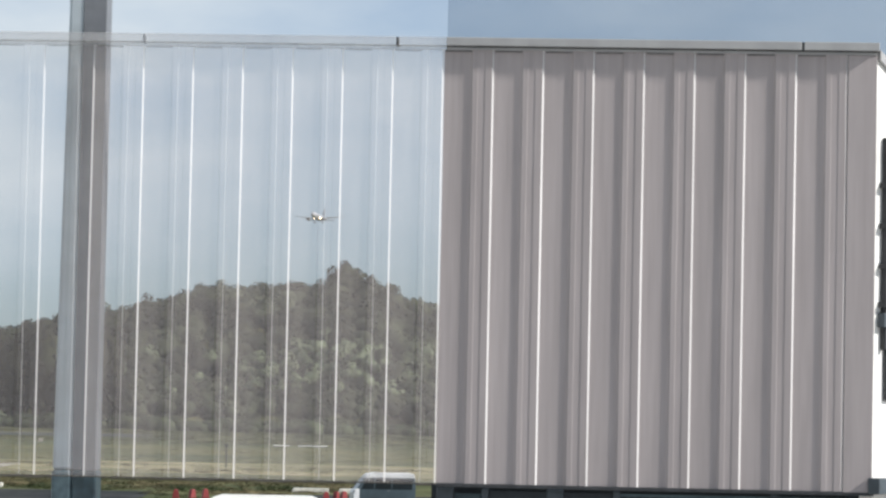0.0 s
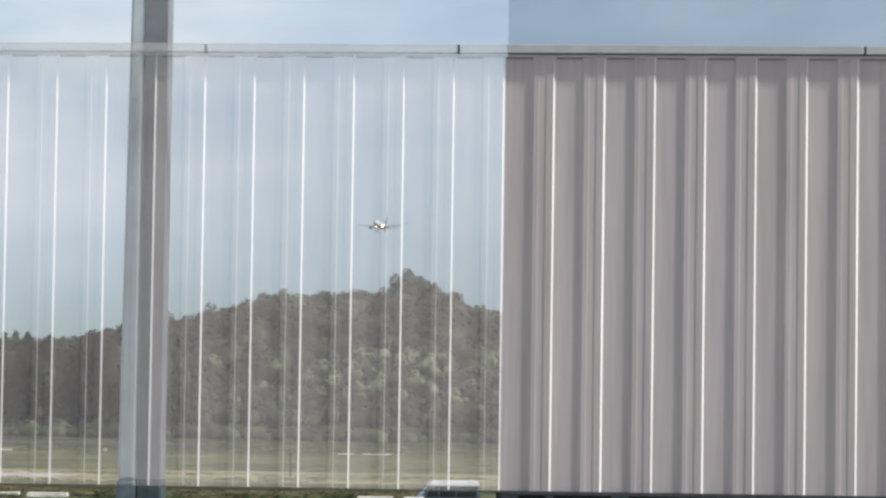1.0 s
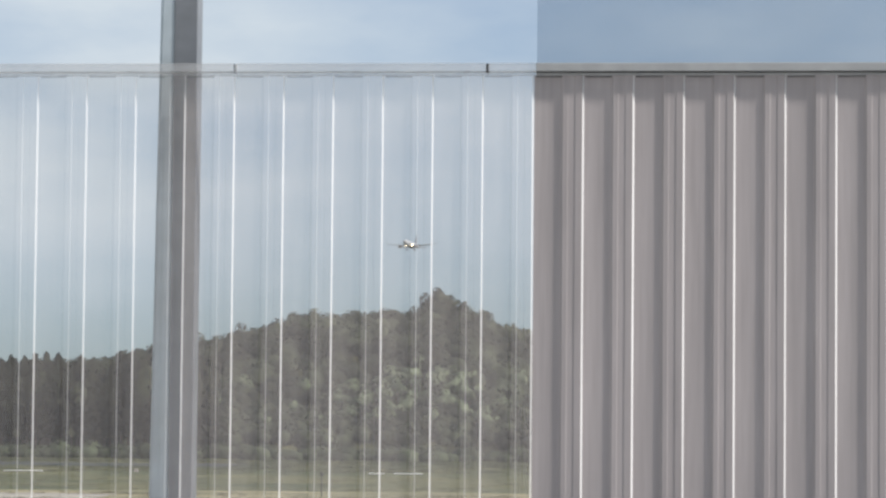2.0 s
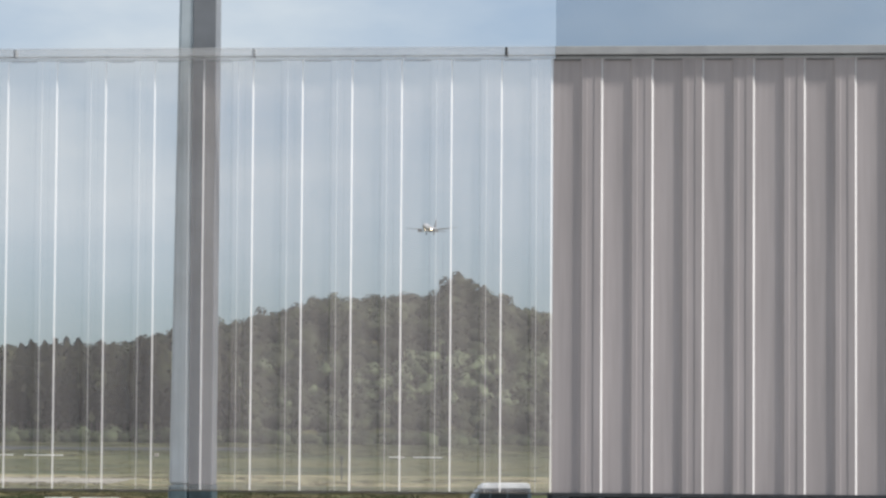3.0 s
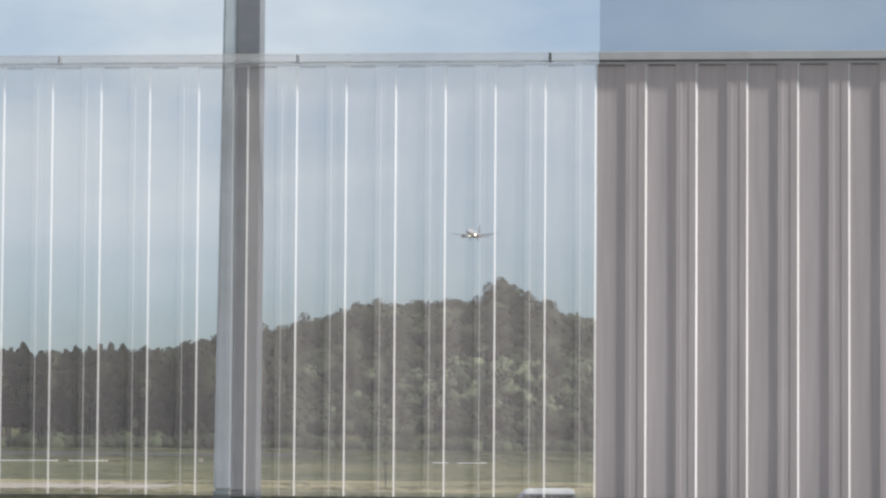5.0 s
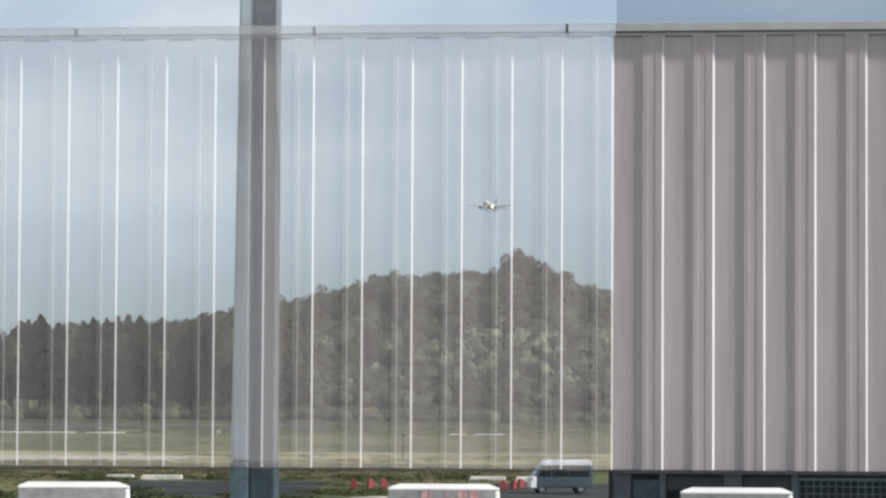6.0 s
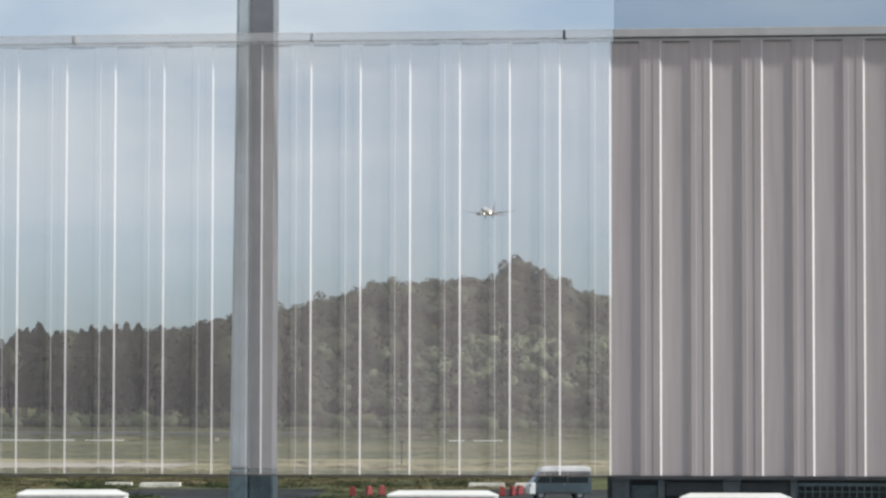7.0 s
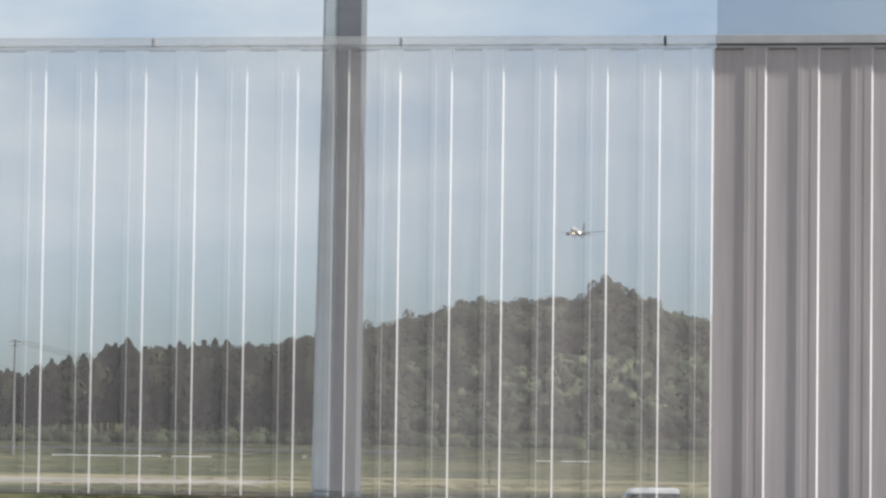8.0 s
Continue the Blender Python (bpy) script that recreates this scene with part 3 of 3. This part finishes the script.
for s, h in ((-0.9, 0.06), (0.9, 0.06), (0.5, -0.6)):
    bm = bmesh.new()
    last = None
    a, b = Vector((-84.3 + s, 519.8, 15.7 + h)), Vector((-66 + s, 653.8, 13.9 + h))
    for i in range(17):
        t = i / 16
        c = a.lerp(b, t) - Vector((0, 0, 1.4 * 4 * t * (1 - t)))
        ring = [bm.verts.new(c + Vector((0.035 * math.cos(q), 0, 0.035 * math.sin(q)))) for q in (0.5, 2.6, 4.7)]
        if last:
            for q in range(3):
                bm.faces.new((last[q], last[(q + 1) % 3], ring[(q + 1) % 3], ring[q]))
        last = ring
    tagged(part("overhead_wire", bm, CABLE), "thin black overhead wire between utility poles", "cable", "overhead wires")


# ---- airliner ----
def airliner(at):
    ob = thing("airliner", "white twin-engine airliner with lit landing lights, wheels down, over the hill", "airplane", at)
    hull = ((0.05, -17.6), (0.8, -17.0), (1.4, -15.9), (1.85, -14.0), (2.0, -12.0), (2.0, 6.0), (1.7, 10.5), (1.0, 15.0), (0.35, 18.5), (0.1, 19.0))
    bm = lathe(hull, 24, "Y")
    for v in bm.verts:
        if v.co.y > 6:
            v.co.z += (v.co.y - 6) * 0.09
    part("fuselage", bm, PLANE_WHITE, ob, smooth=True)
    part("belly", lathe(((0.2, -6), (1.5, -4.5), (1.75, 0), (1.5, 4.5), (0.2, 6)), 20, "Y"), PLANE_GREY, ob, "grey belly fairing", True, pose(0, 0, -0.75))
    part("cockpit_window", block(-0.95, 0.95, -16.0, -15.2, 0.35, 0.95, 0.15), CARGLASS, ob)

    def wing(root, tip, span, rise, thick, mirror):
        b = bmesh.new()
        rings = []
        for s in (0, 0.35, 1):
            y0, y1 = (root[0] + (tip[0] - root[0]) * s, root[1] + (tip[1] - root[1]) * s)
            x, z, h = (1.2 + span * s) * mirror, rise * s, thick * (1 - 0.75 * s)
            mid = y0 + 0.35 * (y1 - y0)
            rings.append([b.verts.new(c) for c in ((x, y0, z), (x, mid, z + h), (x, y1, z), (x, mid, z - h * 0.6))])
        for p, q in zip(rings, rings[1:]):
            for i in range(4):
                b.faces.new((p[i], p[(i + 1) % 4], q[(i + 1) % 4], q[i]))
        b.faces.new(rings[0])
        b.faces.new(rings[-1])
        return b

    for s in (-1, 1):
        w = part("wing", wing((-4.5, 3.5), (3.6, 5.2), 15.9, 1.9, 0.42, s), PLANE_GREY, ob, at=pose(0, 0, -1.1))
        part("winglet", wing((3.8, 5.2), (4.8, 5.6), 0.5, 1.4, 0.1, s), PLANE_DARK, w, at=pose(15.8 * s, 0, 1.9))
        part("flap", block(min(2.5 * s, 10 * s), max(2.5 * s, 10 * s), 3.6, 5.2, -0.7, -0.45, 0.05), PLANE_GREY, w)
        part("tailplane", wing((14.2, 17.6), (17.2, 18.6), 5.2, 0.6, 0.2, s), PLANE_GREY, ob, at=pose(0, 0, 1.4))
        e = part("engine", lathe(((0.75, -7.0), (1.05, -6.8), (1.15, -5.5), (1.0, -3.6), (0.6, -2.4)), 20, "Y"), PLANE_GREY, ob, "grey engine pod", True, pose(5.6 * s, 0, -1.9))
        part("intake", lathe(((0.1, -7.02), (0.72, -7.06)), 20, "Y"), RUBBER, e)
        leg = part("main_gear", block(2.6 * s - 0.12, 2.6 * s + 0.12, 1.0, 1.25, -3.6, -1.2), PLANE_GREY, ob)
        part("tyre", lathe(((0.2, -0.35), (0.55, -0.35), (0.55, 0.35), (0.2, 0.35)), 16, "X"), RUBBER, leg, at=pose(2.6 * s, 1.1, -3.5))
        part("landing_light", lathe(((0.05, -0.2), (0.52, -0.05), (0.52, 0.1)), 14, "Y"), LAMP, ob, "glowing landing light", at=pose(2.05 * s, -4.2, -1.1))
    fin = bmesh.new()
    a = [fin.verts.new(c) for c in ((-0.2, 12.2, 1.9), (0.2, 12.2, 1.9), (0.2, 17.6, 2.2), (-0.2, 17.6, 2.2))]
    b = [fin.verts.new(c) for c in ((-0.08, 16.6, 8.0), (0.08, 16.6, 8.0), (0.08, 18.9, 8.0), (-0.08, 18.9, 8.0))]
    fin.faces.new(a)
    fin.faces.new(b)
    for i in range(4):
        fin.faces.new((a[i], a[(i + 1) % 4], b[(i + 1) % 4], b[i]))
    part("fin", fin, PLANE_DARK, ob, "dark tail fin")
    nose = part("nose_gear", block(-0.1, 0.1, -13.6, -13.4, -3.5, -1.7), PLANE_GREY, ob)
    part("tyre", lathe(((0.15, -0.25), (0.4, -0.25), (0.4, 0.25), (0.15, 0.25)), 14, "X"), RUBBER, nose, at=pose(0, -13.5, -3.4))
    return ob


airliner(pose(23.6, 2180, 137.4, -3, 0, -14))


# ---- woods ----
def crown_mesh(rng, kind):
    """Vertices and faces of a crown of leaf clumps: round for broad-leaved trees, narrow and tiered for conifers."""
    V, F = [], []
    n = 430 if kind != "needle" else 420
    if kind == "loose":
        lumps = [(rng.normal(0, 1, 3) * (0.95, 0.95, 0.65), rng.uniform(0.6, 1.3)) for _ in range(8)]
    else:
        lumps = [(rng.normal(0, 0.55, 3) * (1.3, 1.3, 0.9), rng.uniform(0.9, 1.6)) for _ in range(6)]
    lean = rng.uniform(0, 6)
    for i in range(n):
        if kind != "needle":
            c, r = lumps[i % len(lumps)]
            d = rng.normal(0, 1, 3)
            d /= np.linalg.norm(d)
            d[2] = abs(d[2]) if rng.random() < 0.7 else d[2]
            p = c * 1.25 + d * r * rng.uniform(0.8, 1.08)
            size = rng.uniform(0.13, 0.30)
        else:
            h = rng.random() ** 0.9
            a = rng.uniform(0, 6.283)
            r = (1 - h) ** 0.72 * 0.25 * rng.uniform(0.3, 1.25) * (1 + 0.35 * math.sin(h * 30)) * (1 + 0.3 * math.sin(a * 3 + lean))
            p = np.array([r * math.cos(a), r * math.sin(a), 0.22 + h * 0.78])
            d = np.array([math.cos(a), math.sin(a), 0.5])
            size = rng.uniform(0.025, 0.06) * (1.15 - 0.5 * h)
        a = np.cross(d, rng.normal(0, 1, 3))
        a /= np.linalg.norm(a) + 1e-9
        b = np.cross(d / np.linalg.norm(d), a)
        k = len(V)
        tip = d / np.linalg.norm(d)
        droop = np.array([0, 0, -0.35])
        for q in (a, b, -a, -b):
            V.append(p + size * (q * rng.uniform(0.7, 1.25) + droop * rng.random()))
        V.append(p + tip * size * 0.45)
        for q in range(4):
            F.append((k + q, k + (q + 1) % 4, k + 4))
    return np.array(V), np.array(F)


def core_mesh(rng, kind):
    """A lumpy inner body that keeps a crown from being see-through."""
    bm = bmesh.new()
    bmesh.ops.create_icosphere(bm, subdivisions=2, radius=1)
    for v in bm.verts:
        k = 1 + 0.28 * noise.noise(v.co * 2.1 + Vector(rng.uniform(-9, 9, 3) * 0 + rng.integers(1, 99)))
        if kind == "leaf":
            v.co = Vector((v.co.x * 1.65, v.co.y * 1.65, v.co.z * 1.35)) * k
        elif kind == "loose":
            v.co = Vector((v.co.x * 1.25, v.co.y * 1.25, v.co.z * 1.0)) * k
        else:
            h = (v.co.z + 1) / 2
            w = 0.10 * (1 - h) ** 0.7 + 0.006
            v.co = Vector((v.co.x * w * k * 1.2, v.co.y * w * k * 1.2, 0.22 + 0.74 * h))
    V = np.array([v.co[:] for v in bm.verts])
    F = np.array([[v.index for v in f.verts] for f in bm.faces])
    bm.free()
    return V, F


rng = np.random.default_rng(7)


def variants(kind, count):
    made = []
    for _ in range(count):
        v1, f1 = crown_mesh(rng, kind)
        v2, f2 = core_mesh(rng, kind)
        made.append((np.vstack([v1, v2]), np.vstack([f1, f2 + len(v1)])))
    return made


def joined(name, pieces, material):
    V, F, k = [], [], 0
    for v, f in pieces:
        V.append(v)
        F.append(f + k)
        k += len(v)
    V, F = np.vstack(V), np.vstack(F)
    me = bpy.data.meshes.new(name)
    me.vertices.add(len(V))
    me.vertices.foreach_set("co", V.astype(np.float32).ravel())
    me.loops.add(F.size)
    me.loops.foreach_set("vertex_index", F.astype(np.int32).ravel())
    me.polygons.add(len(F))
    me.polygons.foreach_set("loop_start", np.arange(0, F.size, 3, dtype=np.int32))
    me.update(calc_edges=True)
    out = []
    for v, f in pieces:
        n = (v - v.mean(0)) / (np.abs(v - v.mean(0)).max(0) + 1e-6)
        n = n / (np.linalg.norm(n, axis=1, keepdims=True) + 1e-6) * 0.8 + np.array([0, 0, 0.25])
        out.append(n + np.repeat(rng.normal(0, 0.10, (len(v) // 5 + 1, 3)), 5, axis=0)[:len(v)])
    out = np.vstack(out)
    me.normals_split_custom_set_from_vertices(out / (np.linalg.norm(out, axis=1, keepdims=True) + 1e-6))
    me.materials.append(material)
    return me


broad = variants("leaf", 7)
loose = variants("loose", 6)
needle = variants("needle", 5)
pieces = []
for y in np.arange(641, 752, 4.6):
    for x in np.arange(-78, 98, 4.0):
        px, py = x + rng.uniform(-1.9, 1.9), y + rng.uniform(-2.2, 2.2)
        v, f = broad[rng.integers(7)] if rng.random() < 0.85 else loose[rng.integers(6)]
        s = rng.uniform(1.0, 1.75) * (0.7 if py < 655 else 1.0)
        up = rng.uniform(0.95, 1.35)
        a = rng.uniform(0, 6.283)
        R = np.array([[math.cos(a), -math.sin(a), 0], [math.sin(a), math.cos(a), 0], [0, 0, 1]])
        pieces.append((v @ R.T * s * (1, 1, up) + (px, py, float(lie(px, py)) + 5.4 + rng.uniform(-0.8, 0.5) - 1.95 * s * up), f))
tagged(new("hill_forest", joined("hill_forest", pieces, LEAF)), "dense dull green broad-leaved wood covering the hill", "forest", kind="stuff")

pieces = []
for x in np.arange(-120, 60, 1.3):
    px, py = x + rng.uniform(-0.7, 0.7), 618 + rng.uniform(-9 if x > -30 else -5, 6)
    v, f = broad[rng.integers(7)]
    s = rng.uniform(0.6, 1.2)
    pieces.append((v * s * (1.2, 1.2, 0.9) + (px, py, float(lie(px, py)) + 0.8 * s), f))
tagged(new("shrubs", joined("shrubs", pieces, SHRUB)), "low green shrubs along the foot of the wood", "shrubs", kind="stuff")

pieces = []
for i in range(2000):
    px, py = rng.uniform(-110, 40), 520 + 88 * rng.random() ** 0.7
    if px < -24 and 562 < py < 586:
        continue
    v, f = broad[rng.integers(7)]
    t = rng.uniform(0.12, 0.30)
    pieces.append((v[:300] * t * (3.2, 2.0, 0.55) + (px, py, float(lie(px, py)) + 0.04), f[:240]))
for i in range(900):
    px, py = rng.uniform(-75, 32), rng.uniform(392, 520)
    v, f = broad[rng.integers(7)]
    t = rng.uniform(0.06, 0.17)
    pieces.append((v[:200] * t * (3.6, 2.0, 0.45) + (px, py, float(lie(px, py)) + 0.03), f[:160]))
tagged(new("rough_grass", joined("rough_grass", pieces, ROUGH)), "tufts of rough green grass below the wood", "grass", kind="stuff")

trunk_mesh = solid("trunk", lathe(((0.016, 0.0), (0.012, 0.3), (0.004, 0.9)), 8), BARK)
crowns = [joined("crown", [c], NEEDLE) for c in needle]
belt_crowns = [joined("crown", [c], BELT) for c in (*loose[:2], *broad[:2])]
for row, y0 in enumerate((630, 637, 645)):
    for i, x in enumerate(np.arange(-118, -36, 2.1)):
        px, py = x + rng.uniform(-1, 1) + row * 0.9, y0 + rng.uniform(-2, 2)
        h = float(np.interp(px, (-118, -100, -93, -90, -83, -60, -51, -44, -36), (14.6, 14.2, 15.4, 17.0, 19.2, 18.8, 18, 21.5, 21.5))) * rng.uniform(0.88, 1.04)
        z = float(lie(px, py))
        if rng.random() < 0.42:
            tree = thing("broadleaf_tree", "tall dark broad-leaved tree at the foot of the hill", "tree", pose(px, py, z - 0.1, 0, 0, rng.uniform(0, 360)), group="broad-leaved trees below the hill")
            tree.scale = (h, h, h)
            part("trunk", trunk_mesh, None, tree)
            part("crown", belt_crowns[(i + row) % 4], None, tree, at=pose(0, 0, 0.66) @ Matrix.Diagonal((0.085, 0.085, 0.16, 1)))
            continue
        tree = thing("conifer", "tall dark green conifer at the foot of the hill", "tree", pose(px, py, z - 0.1, 0, 0, rng.uniform(0, 360)), group="conifers below the hill")
        tree.scale = (h, h, h)
        part("trunk", trunk_mesh, None, tree)
        part("crown", crowns[(i + row * 2) % 5], None, tree)

# paler broad-leaved trees among the dark wood on the slope
pale_trunk = solid("trunk", lathe(((0.34, 0.0), (0.24, 2.0), (0.10, 4.6)), 9), BARK)
pale_crowns = [joined("crown", [c], PALE_LEAF) for c in loose]
for k, (px, high, s) in enumerate(((-7.3, 11.3, 1.3), (-4.4, 13.6, 1.2), (-2.4, 10.2, 1.4), (8.4, 17.0, 1.3), (3.6, 15.4, 1.3), (13.5, 17.0, 1.3), (16.4, 14.2, 1.4), (14.2, 11.0, 1.4),
                                   (6.4, 10.3, 1.3), (10.0, 12.4, 1.5), (19.6, 12.6, 1.1), (-27.9, 14.9, 0.9), (-16.6, 9.3, 0.8), (-13.9, 13.9, 0.9), (-22.8, 6.4, 0.7), (26.0, 10.5, 1.2),
                                   (22.8, 7.0, 1.1), (31.0, 16.0, 1.2), (5.6, 13.2, 1.3), (12.2, 14.8, 1.4), (17.6, 16.6, 1.1), (8.4, 14.6, 1.2), (1.2, 12.6, 1.1), (18.0, 9.4, 1.2), (3.2, 9.6, 1.1), (-5.6, 8.2, 1.0), (0.8, 7.2, 1.0), (-31.5, 10.4, 0.7), (11.5, 7.4, 0.8), (-10.4, 6.6, 0.7))):
    py = float(np.interp(high - 2.6, lie(np.full(60, px), np.linspace(640, 722, 60)), np.linspace(640, 722, 60)))
    tree = thing("broadleaf_tree", "pale green broad-leaved tree among the darker wood", "tree", pose(px, py - 3.4, float(lie(px, py - 3.4)) - 0.1, 0, 0, 47 * k), group="pale trees on the slope")
    part("trunk", pale_trunk, None, tree)
    part("crown", pale_crowns[k % 6], None, tree, at=pose(0, 0, 4.0) @ Matrix.Diagonal((s, s, s * 1.05, 1)))

# a few conifers standing above the crest
for px, py, h in ((-15.2, 716, 6.2), (1.5, 720, 5.8), (27.5, 722, 5.4)):
    tree = thing("conifer", "dark green conifer rising above the crest of the wood", "tree", pose(px, py, float(lie(px, py)) - 0.1), group="conifers on the crest")
    tree.scale = (h * 1.25, h * 1.25, h)
    part("trunk", trunk_mesh, None, tree)
    part("crown", crowns[int(abs(px)) % 5], None, tree)

dark_crowns = [joined("crown", [c], LEAF) for c in loose[:3]]
for k, (px, s) in enumerate(((14.2, 1.3), (16.6, 0.95), (12.4, 0.85), (19.4, 0.8))):
    tree = thing("broadleaf_tree", "tall dark broad-leaved tree standing above the hill's crest", "tree", pose(px, 722, float(lie(px, 722)) - 0.1, 0, 0, 70 * k), group="tall trees on the crest")
    part("trunk", pale_trunk, None, tree)
    part("crown", dark_crowns[k % 3], None, tree, at=pose(0, 0, 4.4 + 1.2 * s) @ Matrix.Diagonal((s, s, s * 1.1, 1)))

# rough weeds and low scrub on the near field
pieces = []
for i in range(900):
    px, py = rng.uniform(-42, 9), rng.choice((rng.uniform(240, 262), rng.uniform(262, 292), rng.uniform(199, 236)))
    if py < 240 and (px > 0.5 or -22 < px < -10):
        continue
    v, f = broad[rng.integers(7)]
    t = rng.uniform(0.06, 0.2)
    pieces.append((v[:400] * t * (3.0, 1.8, 0.5) + (px, py, float(lie(px, py)) + 0.05), f[:320]))
tagged(new("weeds", joined("weeds", pieces, WEED)), "rough dark green and brown weeds on the field", "weeds", kind="stuff")

# fresh green patches round the blocks and slabs, and a heap of pale sand
pieces = []
for cx, cy, wx, wy, count in ((-25.5, 238, 2.6, 5, 70), (-20.5, 206, 2.2, 6, 60), (-29, 250, 4.0, 8, 70), (-17.5, 246, 2.5, 5, 45), (-5.5, 244, 2.4, 6, 60), (-7.0, 205, 2.2, 5, 60), (0.5, 252, 3.0, 8, 40), (-12.5, 200, 1.8, 4, 36), (-18.0, 190, 4.0, 4, 80), (-9.5, 190, 3.0, 4, 70), (-26.0, 196, 4.0, 5, 70)):
    for i in range(count):
        px, py = cx + rng.normal(0, wx * 0.5), cy + rng.normal(0, wy * 0.5)
        v, f = broad[rng.integers(7)]
        t = rng.uniform(0.08, 0.2)
        pieces.append((v[:400] * t * (2.0, 1.6, 0.8) + (px, py, float(lie(px, py)) + 0.05), f[:320]))
tagged(new("green_weeds", joined("green_weeds", pieces, FRESH_WEED)), "fresh green weeds in loose patches on the field", "weeds", kind="stuff")

heap = bmesh.new()
bmesh.ops.create_icosphere(heap, subdivisions=4, radius=1)
for v in heap.verts:
    k = 1 + 0.25 * noise.noise(v.co * 2.3) + 0.08 * noise.noise(v.co * 7)
    v.co = Vector((v.co.x * 1.9 * k, v.co.y * 2.6 * k, max(v.co.z, -0.2) * 0.2 * k))
tagged(part("sand_mound", heap, GRAVEL, None, "", True, pose(-4.3, 191.5, FIELD + 0.02)), "low mound of pale dry sand beside the road", "sand mound")

pieces = []
for cx, cy, wx, wy, count in ((-21.5, 256, 5.0, 7, 90), (-9.0, 262, 6.0, 9, 90), (-27.0, 268, 6.0, 9, 90), (-2.0, 238, 3.0, 5, 50), (4.0, 262, 5.0, 9, 70), (-33, 244, 4.0, 6, 60),
                              (-36, 318, 16, 10, 90), (-24, 362, 18, 14, 90), (-8, 330, 16, 16, 90), (8, 352, 12, 16, 70)):
    for i in range(count):
        px, py = cx + rng.normal(0, wx * 0.5), cy + rng.normal(0, wy * 0.5)
        v, f = broad[rng.integers(7)]
        t = rng.uniform(0.07, 0.17)
        pieces.append((v[:400] * t * (3.0, 1.6, 0.5) + (px, py, float(lie(px, py)) + 0.06), f[:320]))
tagged(new("dry_tufts", joined("dry_tufts", pieces, STRAW)), "straw-coloured dry tufts in patches on the field", "grass", kind="stuff")
